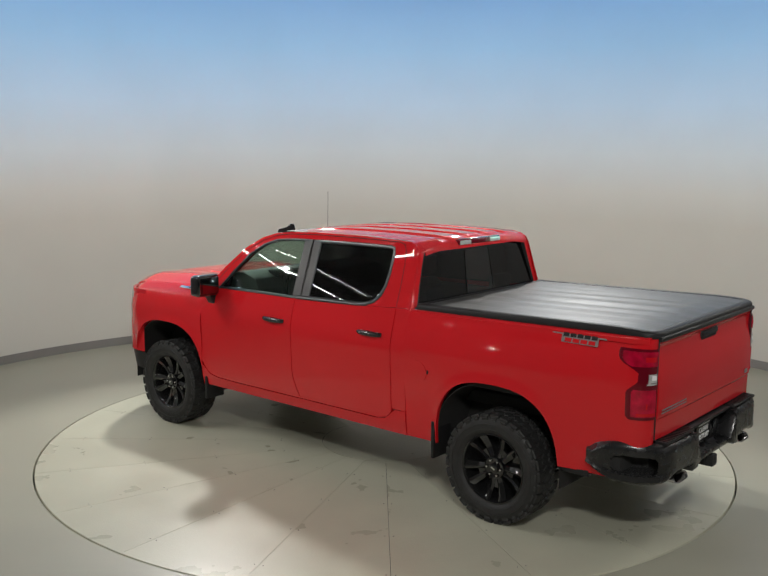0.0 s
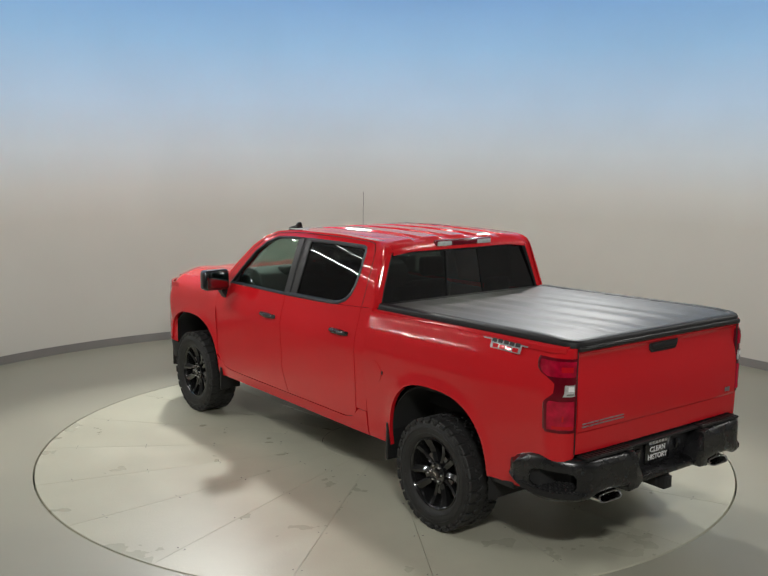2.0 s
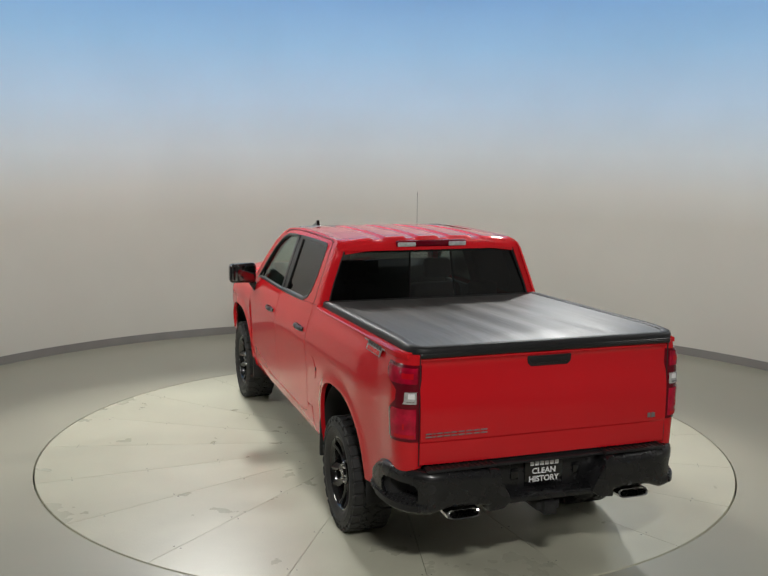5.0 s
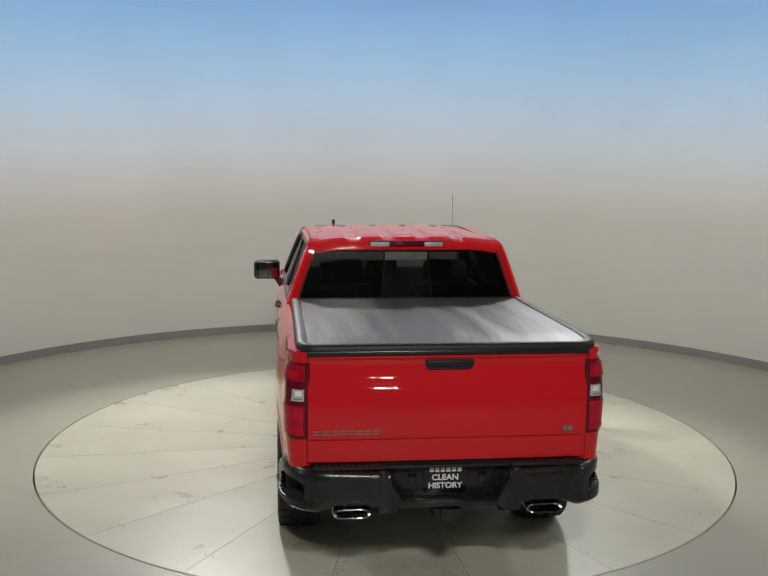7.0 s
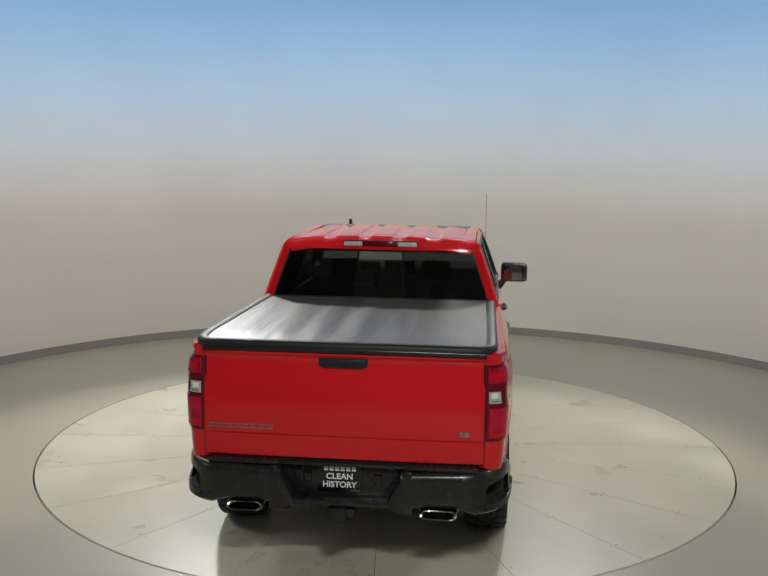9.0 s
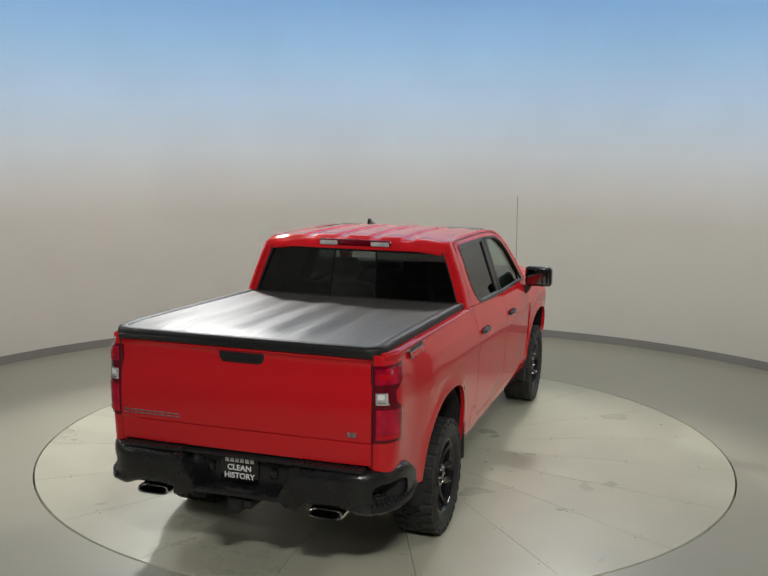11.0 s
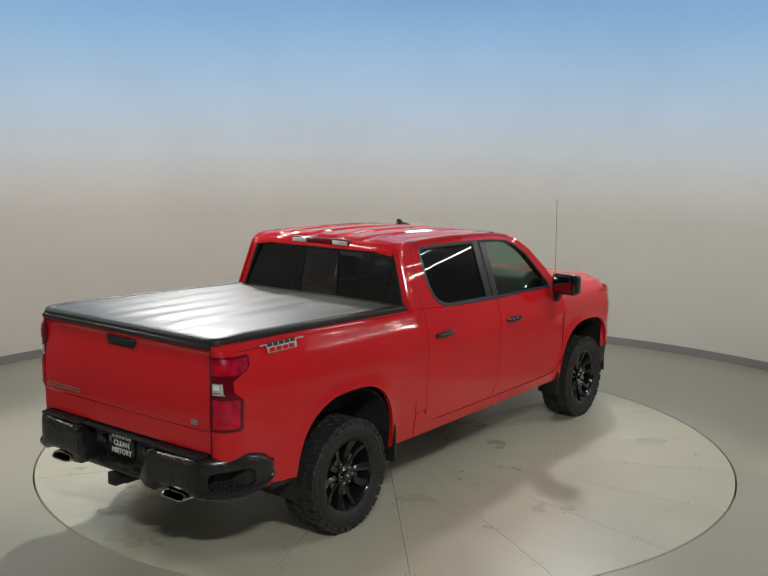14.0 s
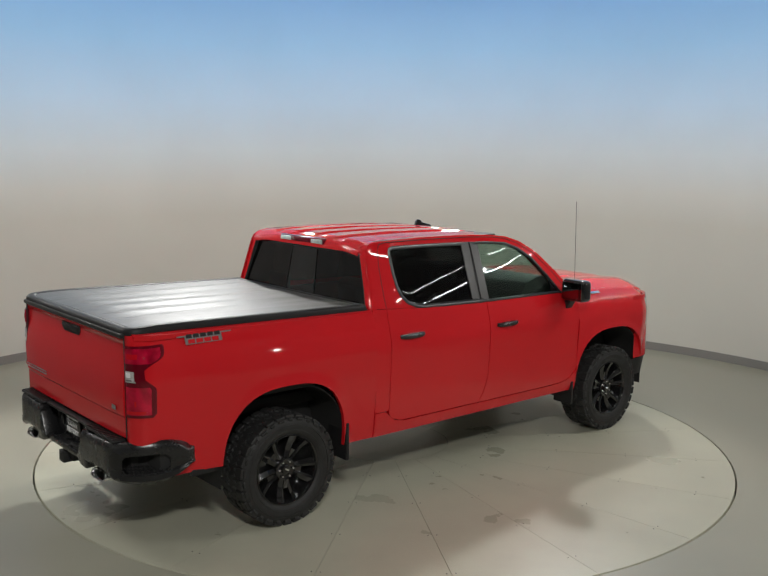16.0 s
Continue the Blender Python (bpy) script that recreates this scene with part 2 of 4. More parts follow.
def bay():
    wall_run(0.0, 5.3, 0.0, 0.2, "wall_round", M_WALL, "curved warm grey wall with an added sky-blue fade above", 27.0, 157.0)
    # Unseen ends, toned darker to keep pale reflections off glass and paint.
    wall_run(0.0, 5.3, 0.0, 0.2, "wall_round_right", M_BACK, "unseen dark-toned end of the curved wall", 0.0, 27.0)
    wall_run(0.0, 5.3, 0.0, 0.2, "wall_round_left", M_BACK, "unseen dark-toned end of the curved wall", 157.0, 180.0)
    tagged(wall_run(0.0, 0.105, 0.012, -0.002, "baseboard", M_BASE, "low grey vinyl baseboard along the curved wall"), category="baseboard")
    # Unseen walls added to close the bay, in the same reflection tone.
    tagged(part("wall_back", box(WC[0], -12.1, 2.65, 2 * WR + 0.6, 0.2, 5.3, 0), M_BACK, smooth=False), "unseen dark-toned wall closing the bay", "wall", kind="structure")
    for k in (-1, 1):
        tagged(part("wall_side", box(WC[0] + k * (WR + 0.1), WC[1] / 2 - 6.1, 2.65, 0.2, 12.2 + WC[1], 5.3, 0), M_BACK, smooth=False), "unseen dark-toned side wall of the bay", "wall", kind="structure")
    tagged(part("ceiling", box(WC[0], -3.2, 5.36, 2 * WR + 0.8, 18.4, 0.1, 0), M_CEIL, smooth=False), "plain matt ceiling of the bay", "ceiling", kind="structure")
    n = 160
    bm = bmesh.new()
    rows = [[bm.verts.new((r * math.cos(2 * math.pi * k / n), r * math.sin(2 * math.pi * k / n), z)) for k in range(n)]
            for r, z in ((TABLE_R + 0.012, -0.12), (TABLE_R + 0.012, -0.004), (TABLE_R + 0.016, 0.0), (4.0, 0.0), (6.0, 0.0), (14.0, 0.0))]
    for p, q in zip(rows, rows[1:]):
        for k in range(n):
            bm.faces.new((p[k], p[(k + 1) % n], q[(k + 1) % n], q[k]))
    tagged(part("floor", bm, M_FLOOR), "smooth greige sealed concrete floor with soft sheen", "floor", kind="structure")
    bm = bmesh.new()
    bmesh.ops.create_circle(bm, cap_ends=True, segments=64, radius=TABLE_R + 0.1)
    bmesh.ops.translate(bm, vec=(0, 0, -0.11), verts=bm.verts)
    tagged(part("pit", bm, M_PIT), "dark pit under the turntable", "pit", kind="structure")


def turntable():
    """Twenty wedges of sealed concrete with narrow open seams."""
    top = group("turntable")
    tagged(top, "round revolving concrete turntable with radial seams", "turntable")
    bm = bmesh.new()
    bmesh.ops.create_cone(bm, cap_ends=True, segments=96, radius1=TABLE_R - 0.03, radius2=TABLE_R - 0.03, depth=0.06)
    bmesh.ops.translate(bm, vec=(0, 0, -0.05), verts=bm.verts)
    part("deck", bm, M_PIT, top, "dark steel deck")
    h, gap, r1 = radians(9.0), 0.0017, TABLE_R
    me = None
    for k in range(20):
        if me is None:
            b = bmesh.new()
            line = []
            for r in (0.575, 0.9, 1.5, 2.2, r1 - 0.004):
                line.append([(r * math.cos(a), r * math.sin(a)) for a in (-h + gap / r + (2 * h - 2 * gap / r) * i / 8 for i in range(9))])
            rows = [[b.verts.new((x, y, 0.0)) for x, y in row] for row in line]
            rim = [b.verts.new((x * r1 / (r1 - 0.004), y * r1 / (r1 - 0.004), -0.006)) for x, y in line[-1]]
            rows.append(rim)
            for p, q in zip(rows, rows[1:]):
                for i in range(8):
                    b.faces.new((p[i], q[i], q[i + 1], p[i + 1]))
            for side in (0, 8):
                low = [b.verts.new((row[side].co.x, row[side].co.y, -0.018)) for row in rows]
                for i in range(len(rows) - 1):
                    b.faces.new((rows[i][side], rows[i + 1][side], low[i + 1], low[i]))
            low = [b.verts.new((v.co.x, v.co.y, -0.06)) for v in rim]
            for i in range(8):
                b.faces.new((rim[i], rim[i + 1], low[i + 1], low[i]))
            ob = part("wedge", b, M_TABLE, top)
            me = ob.data
        else:
            ob = new("wedge", me)
            ob.parent = top
        ob.matrix_basis = pose(0, 0, 0, 0, 0, 4.6 + 9 + 18 * k)
    b = bmesh.new()
    bmesh.ops.create_cone(b, cap_ends=True, segments=64, radius1=0.573, radius2=0.571, depth=0.03)
    bmesh.ops.translate(b, vec=(0, 0, -0.0145), verts=b.verts)
    part("hub_plate", b, M_TABLE, top)
    bolt = None
    for k in range(20):
        for r in (0.95, 1.55, 2.15, 2.75):
            for side in (-1, 1):
                if bolt is None:
                    b = bmesh.new()
                    bmesh.ops.create_cone(b, cap_ends=True, segments=8, radius1=0.005, radius2=0.004, depth=0.004)
                    bolt = part("bolt", b, M_PIT, top, "dark recessed bolt head")
                    o = bolt
                else:
                    o = new("bolt", bolt.data)
                    o.parent = top
                    tagged(o, "dark recessed bolt head")
                a = radians(4.6 + 18 * k)
                o.matrix_basis = pose(r * math.cos(a) - side * 0.03 * math.sin(a), r * math.sin(a) + side * 0.03 * math.cos(a), 0.0)
    return top


bay()
table = turntable()

# ---- the pickup truck: x to its right, y forward, z up, origin on the ground between the axles ----
AXLE, FRONT = 1.8725, 1.845
SIDE = [(0.40, 0.935), (0.47, 0.958), (0.56, 0.978), (0.70, 0.990), (0.90, 1.000), (1.05, 1.008), (1.16, 1.014), (1.22, 1.004), (1.30, 0.985), (1.40, 0.955), (1.47, 0.945)]
BED = [(0.40, 0.945), (0.47, 0.962), (0.60, 0.980), (0.80, 1.000), (1.00, 1.020), (1.18, 1.030), (1.30, 1.018), (1.372, 1.004), (1.392, 0.996), (1.412, 0.984), (1.46, 0.962), (1.485, 0.952)]
FEND = [(0.40, 0.945), (0.56, 0.98), (0.80, 1.00), (1.00, 1.016), (1.12, 1.018), (1.20, 1.002), (1.27, 0.975), (1.32, 0.935), (1.37, 0.86)]


def arch_rise(yc):
    """The front arch is a little lower than the rear one."""
    return 0.575 if yc < 0 else 0.552


def arch_out(y, z, yc):
    """How far a point lies outside the wheel arch, in the arch's own measure."""
    return (abs((y - yc) / 0.515) ** 2.7 + abs(max(z - 0.45, 0) / arch_rise(yc)) ** 2.7) ** (1 / 2.7) - 1


def arch_top(y, yc):
    k = abs((y - yc) / 0.515)
    return 0.45 + arch_rise(yc) * (1 - k ** 2.7) ** (1 / 2.7) if k < 1 else 0.0


def flare(y, z):
    d = min(abs(arch_out(y, z, FRONT)), abs(arch_out(y, z, -AXLE)))
    return 0.014 * math.exp(-((d / 0.09) ** 2))


def xside(y, z, table=SIDE):
    return smooth_interp(z, table) + flare(y, z)


def columns(y0, y1, n, yc=None):
    """Values of y from y0 to y1, closer together at the flanks of a wheel arch."""
    if yc is None:
        return [y0 + (y1 - y0) * k / n for k in range(n + 1)]
    out = [y0]
    a, b = yc - 0.515, yc + 0.515
    if y0 < a:
        out += [y0 + (a - y0) * k / 8 for k in range(1, 9)]
    out += [yc - 0.515 * math.cos(math.pi * k / 30) for k in range(1, 31) if yc - 0.515 * math.cos(math.pi * k / 30) < y1]
    if y1 > b:
        out += [b + (y1 - b) * k / 8 for k in range(1, 9)]
    elif out[-1] < y1:
        out.append(y1)
    return out


def side_panel(name, side, ys, zb, zt, table, truck, n=16, place=None, label=""):
    """A body panel over columns ys, from zb(y) to zt(y), with its edges turned in."""
    def fn(u, v):
        y = ys[round(u * (len(ys) - 1))]
        lo, hi = zb(y), zt(y)
        z = lo + (hi - lo) * v
        if place:
            return place(y, z)
        return (side * xside(y, z, table), y, z)
    bm = sheet(len(ys) - 1, n, fn, back=lambda c: (-side * 0.03, 0, 0))
    return part(name, bm, M_RED, truck, label, angle=50)


def bed_drop(y):
    """The bed's top edge falls slightly from the tail towards the cabin."""
    return 0.042 * max(0.0, min(1.0, (y + 2.97) / 1.87))


def belt(y):
    return interp(y, [(-1.1, 1.462), (-0.75, 1.44), (-0.52, 1.422), (0.2, 1.402), (1.12, 1.393), (1.4, 1.375)])


def xgreen(z):
    """Half width of the cabin above the belt."""
    return interp(z, [(1.35, 0.968), (1.40, 0.955), (1.60, 0.892), (1.80, 0.822), (1.90, 0.783), (1.94, 0.752), (1.97, 0.70)])


def rear_corner(s, z):
    """The bed's rear corner in plan: s runs from the tailgate's edge round to the side."""
    bulge = smooth_interp(z, BED) - 0.99
    if s < 0.012:
        x, y = 0.849 + s, -3.005
    elif s < 0.212:
        a = (s - 0.012) / 0.2 * math.pi / 2
        x, y = 0.861 + 0.097 * math.sin(a), -3.005 + 0.155 * (1 - math.cos(a))
    else:
        x, y = 0.958, -2.85 + (s - 0.212)
    return x + 0.6 * bulge * min(1.0, s / 0.12), y


def plate(name, pts, depth, side, truck, mat, label="", lift=0.0):
    """A panel with a polygon outline in y and z that lies on the cabin's flank."""
    bm = prism(pts, 0.0, 1.0)
    for v in bm.verts:
        outer = v.co.x > 0.5
        v.co.x = side * (xgreen(v.co.z) + lift - (0.0 if outer else depth))
    return part(name, bm, mat, truck, label, angle=35)


def dense(pts, step=0.06):
    """More points along an open line."""
    out = []
    for a, b in zip(pts, pts[1:]):
        n = max(1, int(math.hypot(b[0] - a[0], b[1] - a[1]) / step))
        out += [(a[0] + (b[0] - a[0]) * k / n, a[1] + (b[1] - a[1]) * k / n) for k in range(n)]
    return out + [pts[-1]]


def text_mesh(body, size, depth, mat, parent, m, name="lettering", label="", align="CENTER", wide=1.0):
    c = bpy.data.curves.new("letters", "FONT")
    c.body, c.size, c.extrude, c.align_x, c.offset = body, size, depth, align, 0.0012
    o = bpy.data.objects.new("letters", c)
    scene.collection.objects.link(o)
    me = bpy.data.meshes.new_from_object(o.evaluated_get(bpy.context.evaluated_depsgraph_get()))
    bpy.data.objects.remove(o)
    me.materials.clear()
    me.materials.append(mat)
    ob = new(name, me)
    ob.parent, ob.matrix_basis = parent, m @ Matrix.Diagonal((wide, 1, 1, 1))
    return tagged(ob, label)


def wheel_mesh(truck):
    """One wheel about the x axis, its outer face towards +x, built at the origin."""
    w = group("wheel", truck)
    prof = [(-0.13, 0.24), (-0.145, 0.30), (-0.142, 0.355), (-0.127, 0.382), (-0.108, 0.392), (0.108, 0.392), (0.127, 0.382),
            (0.142, 0.355), (0.146, 0.322), (0.141, 0.288), (0.129, 0.266), (0.112, 0.254)]
    bm = lathe(prof, 72)
    n = 30
    for k in range(n):
        a = 2 * math.pi * k / n
        for side in (-1, 1):
            b = a + (math.pi / n if side > 0 else 0)
            rot = Matrix.Rotation(b, 4, "X")
            # shoulder lug over the edge, long and short in turn, with a sidewall biter below it
            ln = 0.074 if k % 2 else 0.060
            blk = box(side * (0.124 - ln * 0.3), 0, 0.391, ln, 0.070, 0.024, 0.006, seg=1)
            merged(blk, box(side * 0.1325, 0.004, 0.363, 0.016, 0.050 if k % 2 else 0.036, 0.040, 0.004, seg=1, rot=Matrix.Rotation(side * 0.35, 4, "Y")))
            bmesh.ops.transform(blk, matrix=rot, verts=blk.verts)
            merged(bm, blk)
            # two hooked blocks to each side of the middle
            for dy, dx, tilt in ((-0.020, 0.038, 0.6), (0.020, 0.056, -0.5)):
                blk = box(side * dx, dy, 0.392, 0.050, 0.030, 0.022, 0.004, seg=1, rot=Matrix.Rotation(side * tilt, 4, "Z"))
                bmesh.ops.transform(blk, matrix=Matrix.Rotation(b + 0.05, 4, "X"), verts=blk.verts)
                merged(bm, blk)
    for r in (0.295, 0.335):
        lathe([(0.1425 if r > 0.3 else 0.139, r - 0.003), (0.149 if r > 0.3 else 0.144, r), (0.146 if r > 0.3 else 0.142, r + 0.003)], 72, bm)
    part("tyre", bm, M_RUBBER, w, "black all-terrain tyre with deep blocky tread", angle=35)
    bm = lathe([(0.112, 0.258), (0.123, 0.258), (0.125, 0.250), (0.116, 0.243), (0.09, 0.236), (0.02, 0.226), (-0.10, 0.220), (-0.12, 0.230)], 64)
    lathe([(0.015, 0.0001), (0.015, 0.20), (0.01, 0.226)], 48, bm)
    rim = part("rim", bm, M_RIM, w, "gloss black alloy wheel with five split spokes")
    bm = bmesh.new()
    for k in range(5):
        for s in (-1, 1):
            def fn(u, v, s=s):
                """Half of a split spoke: a faceted blade that widens and spreads towards the rim."""
                r = 0.05 + 0.196 * u
                t = s * (0.021 + 0.050 * u ** 1.15) + (v - 0.5) * (0.036 + 0.026 * u)
                ridge = 1 - abs(2 * (v if s > 0 else 1 - v) - 0.7)
                x = 0.078 + 0.030 * u ** 1.5 + 0.014 * ridge - 0.016 * math.sin(math.pi * u)
                return (x, t, r)
            sp = sheet(10, 8, fn, back=(-0.045, 0, 0))
            bmesh.ops.transform(sp, matrix=Matrix.Rotation(2 * math.pi * k / 5, 4, "X"), verts=sp.verts)
            merged(bm, sp)
        # web that closes the split near the hub
        web = sheet(6, 3, lambda u, v: (0.066 + 0.008 * u, (v - 0.5) * (0.03 + 0.05 * u), 0.05 + 0.10 * u), back=(-0.03, 0, 0))
        bmesh.ops.transform(web, matrix=Matrix.Rotation(2 * math.pi * k / 5, 4, "X"), verts=web.verts)
        merged(bm, web)
    part("spokes", bm, M_RIM, rim, angle=40)
    bm = lathe([(0.06, 0.085), (0.092, 0.080), (0.096, 0.072), (0.088, 0.045), (0.088, 0.036), (0.104, 0.034), (0.108, 0.026), (0.108, 0.0001)], 40)
    part("centre_cap", bm, M_GLOSSB, rim)
    part("emblem", box(0.1085, 0, 0, 0.004, 0.036, 0.012, 0.003), M_CHROME, rim, "small chrome emblem")
    nut = None
    for k in range(6):
        a = 2 * math.pi * (k + 0.5) / 6
        if nut is None:
            nut = part("lug_nut", lathe([(0.08, 0.0115), (0.100, 0.0105), (0.106, 0.006), (0.107, 0.0001)], 10), M_CHROME, rim, "chrome lug nut")
            o = nut
        else:
            o = new("lug_nut", nut.data)
            o.parent = rim
            tagged(o, "chrome lug nut")
        o.matrix_basis = pose(0, 0.058 * math.cos(a), 0.058 * math.sin(a))
    return w


def truck_sides(truck):
    for side in (-1, 1):
        # front fender
        def fzb(y):
            return max(arch_top(y, FRONT), 0.47 if y < 1.7 else 0.66)
        def fzt(y):
            return interp(y, [(1.3, 1.372), (1.7, 1.365), (2.3, 1.335), (2.6, 1.268)])
        def fplace(y, z):
            inset = 0.0 if y < 2.3 else 1.25 * (y - 2.3) ** 2 + 0.15 * (y - 2.3)
            top = fzt(y)
            zz = z + (1.372 - top) * max(0, (z - 0.9) / 0.47)
            return (side * (xside(y, zz, FEND) - inset), y, z)
        f = side_panel("front_fender", side, columns(1.338, 2.62, 0, FRONT), fzb, fzt, FEND, truck, 18, fplace)
        part("fender_badge", box(side * 0.915, 1.65, 1.336, 0.010, 0.17, 0.030, 0.003, rot=Matrix.Rotation(-side * 0.9, 4, "Y")), M_CHROME, f, "small chrome off-road badge")
        # doors
        def dzb(y):
            return interp(y, [(-0.925, 0.64), (-0.88, 0.59), (-0.80, 0.565), (0.9, 0.560), (1.15, 0.565), (1.24, 0.585), (1.30, 0.63), (1.333, 0.70)])
        def swept(y, z):
            """The gap between the doors bends back towards the sill."""
            k = max(0.0, min(1.0, (0.80 - z) / 0.235)) ** 1.5 * max(0.0, 1 - abs(y - 0.16) / 0.5)
            return (side * xside(y, z), y - 0.085 * k, z)
        d1 = side_panel("front_door", side, columns(0.165, 1.333, 24), dzb, belt, SIDE, truck, 18, swept)
        d2 = side_panel("rear_door", side, columns(-0.922, 0.158, 24), dzb, belt, SIDE, truck, 18, swept)
        # rocker and cab corner
        side_panel("rocker_panel", side, columns(-1.06, 1.34, 24), lambda y: 0.468, lambda y: dzb(y) - 0.008 if -0.925 < y < 1.333 else 0.66, SIDE, truck, 4)
        side_panel("cab_corner", side, columns(-1.065, -0.929, 4), lambda y: 0.665, lambda y: belt(y), SIDE, truck, 16)
        # cabin frame above the belt: pillars and roof rail
        outer = [(-1.068, 1.463), (-1.05, 1.60), (-1.03, 1.78), (-1.022, 1.86), (-1.005, 1.90), (-0.97, 1.928), (-0.9, 1.945), (-0.4, 1.955), (0.15, 1.948), (0.4, 1.934), (0.56, 1.916), (0.72, 1.866), (0.90, 1.765), (1.10, 1.585), (1.28, 1.40), (1.285, 1.38)]
        inner = [(1.13, 1.392), (0.99, 1.555), (0.83, 1.72), (0.68, 1.815), (0.53, 1.868), (0.30, 1.888), (0.02, 1.897), (-0.40, 1.905), (-0.74, 1.907), (-0.785, 1.895), (-0.80, 1.85), (-0.802, 1.70), (-0.788, 1.595), (-0.757, 1.52), (-0.70, 1.465), (-0.61, 1.432)]
        pts = dense(outer) + dense(inner + [(-0.70, 1.4375)], 0.06)
        plate("cab_frame", pts, 0.07, side, truck, M_RED)
        plate("pillar_lining", pts, 0.004, side, truck, M_TRIM, "dark cabin pillar lining", lift=-0.076)
        # window glass and black trim, set in the frame
        rear_glass = [(0.02, 1.405), (0.02, 1.895), (-0.74, 1.905), (-0.785, 1.893), (-0.80, 1.85), (-0.80, 1.70), (-0.786, 1.595), (-0.755, 1.52), (-0.70, 1.465), (-0.61, 1.43), (-0.52, 1.418)]
        front_glass = [(0.20, 1.402), (0.20, 1.892), (0.30, 1.886), (0.53, 1.866), (0.68, 1.813), (0.83, 1.718), (0.97, 1.575), (1.00, 1.540), (1.00, 1.396)]
        quarter = [(1.008, 1.396), (1.008, 1.532), (1.125, 1.394)]
        plate("door_glass", rear_glass, 0.006, side, d2, M_GLASS_R, "dark privacy glass", lift=-0.018)
        plate("door_glass", front_glass, 0.006, side, d1, M_GLASS_F, "clear greenish glass", lift=-0.018)
        plate("mirror_sail", quarter, 0.02, side, d1, M_GLOSSB, lift=-0.008)
        plate("pillar_cover", [(0.205, 1.402), (0.205, 1.89), (0.11, 1.893), (0.11, 1.404)], 0.03, side, d1, M_SATIN, "satin black pillar cover", lift=-0.006)
        plate("pillar_cover", [(0.104, 1.404), (0.104, 1.893), (0.015, 1.896), (0.015, 1.406)], 0.03, side, d2, M_SATIN, "satin black pillar cover", lift=-0.006)
        def trim(name, line, owner, w=0.022):
            """A thin dark moulding along a line on the flank."""
            bm = bmesh.new()
            rows = []
            for k, (y, z) in enumerate(line):
                a, b = Vector(line[max(k - 1, 0)]), Vector(line[min(k + 1, len(line) - 1)])
                t = (b - a).normalized()
                nn = Vector((-t.y, t.x)) * w
                p = [(y, z, 0.003), (y + nn.x * 0.5, z + nn.y * 0.5, 0.006), (y + nn.x, z + nn.y, 0.0), (y + nn.x, z + nn.y, -0.025)]
                rows.append([bm.verts.new((side * (xgreen(q[1]) + q[2]), q[0], q[1])) for q in p])
            for p, q in zip(rows, rows[1:]):
                for k in range(3):
                    bm.faces.new((p[k], p[k + 1], q[k + 1], q[k]))
            part(name, bm, M_SATIN, owner, "dark window moulding", angle=60)
        trim("window_trim", [(0.02, 1.899), (-0.40, 1.907), (-0.74, 1.909), (-0.787, 1.897), (-0.803, 1.85), (-0.804, 1.70), (-0.790, 1.595), (-0.759, 1.52), (-0.702, 1.465), (-0.61, 1.430), (-0.52, 1.418), (-0.2, 1.41), (0.15, 1.401)], d2, 0.03)
        trim("window_trim", [(0.17, 1.401), (0.6, 1.397), (1.13, 1.391)], d1, 0.018)
        trim("window_trim", [(1.13, 1.394), (0.99, 1.557), (0.83, 1.722), (0.68, 1.817), (0.53, 1.870), (0.30, 1.890), (0.17, 1.894)], d1, 0.022)
        seam = [(-0.922, 1.455), (-0.925, 1.60), (-0.915, 1.78), (-0.895, 1.88), (-0.86, 1.925), (-0.80, 1.936), (-0.40, 1.938), (0.10, 1.932), (0.40, 1.917), (0.54, 1.90), (0.70, 1.845), (0.87, 1.748), (1.06, 1.575), (1.22, 1.40)]
        part("door_seam", rod([(side * (xgreen(z) - 0.0012), y, z) for y, z in dense(seam, 0.08)], 0.0032, n=6), M_UNDER, d2, "dark door gap")
        part("pillar_gap", rod([(side * (xgreen(z) - 0.001), 0.108, z) for z in (1.41, 1.6, 1.8, 1.89)], 0.003, n=6), M_UNDER, d1)
        # handles
        for own, yc, zc in ((d1, 0.372, 1.203), (d2, -0.705, 1.232)):
            xs = xside(yc, zc)
            part("handle_cup", box(side * (xs - 0.008), yc + 0.02, zc - 0.004, 0.02, 0.15, 0.045, 0.009), M_GLOSSB, own, "black handle recess")
            bm = sheet(10, 6, lambda u, v: (side * (xs + 0.012 + 0.028 * math.sin(math.pi * u) ** 0.4 - 0.012 * (2 * v - 1) ** 2), yc - 0.125 + 0.25 * u, zc + (v - 0.5) * (0.030 + 0.008 * math.sin(math.pi * u))), back=(-side * 0.016, 0, 0))
            part("handle", bm, M_BUMP, own, "gloss black door handle")
        # mirror
        bm = box(side * 1.122, 1.13, 1.432, 0.262, 0.13, 0.190, 0.036, seg=4)
        for v in bm.verts:
            v.co.y += 0.10 * (abs(v.co.x) - 1.1) * -0.5
            v.co.z += 0.02 * (1 if v.co.z > 1.43 else -0.6) * (1.2 - abs(v.co.x))
        mir = part("mirror", bm, M_GLOSSB, d1, "gloss black door mirror")
        part("mirror_glass", box(side * 1.125, 1.063, 1.436, 0.215, 0.006, 0.145, 0.02, seg=3), M_MIRROR, mir, "darkly silvered mirror glass")
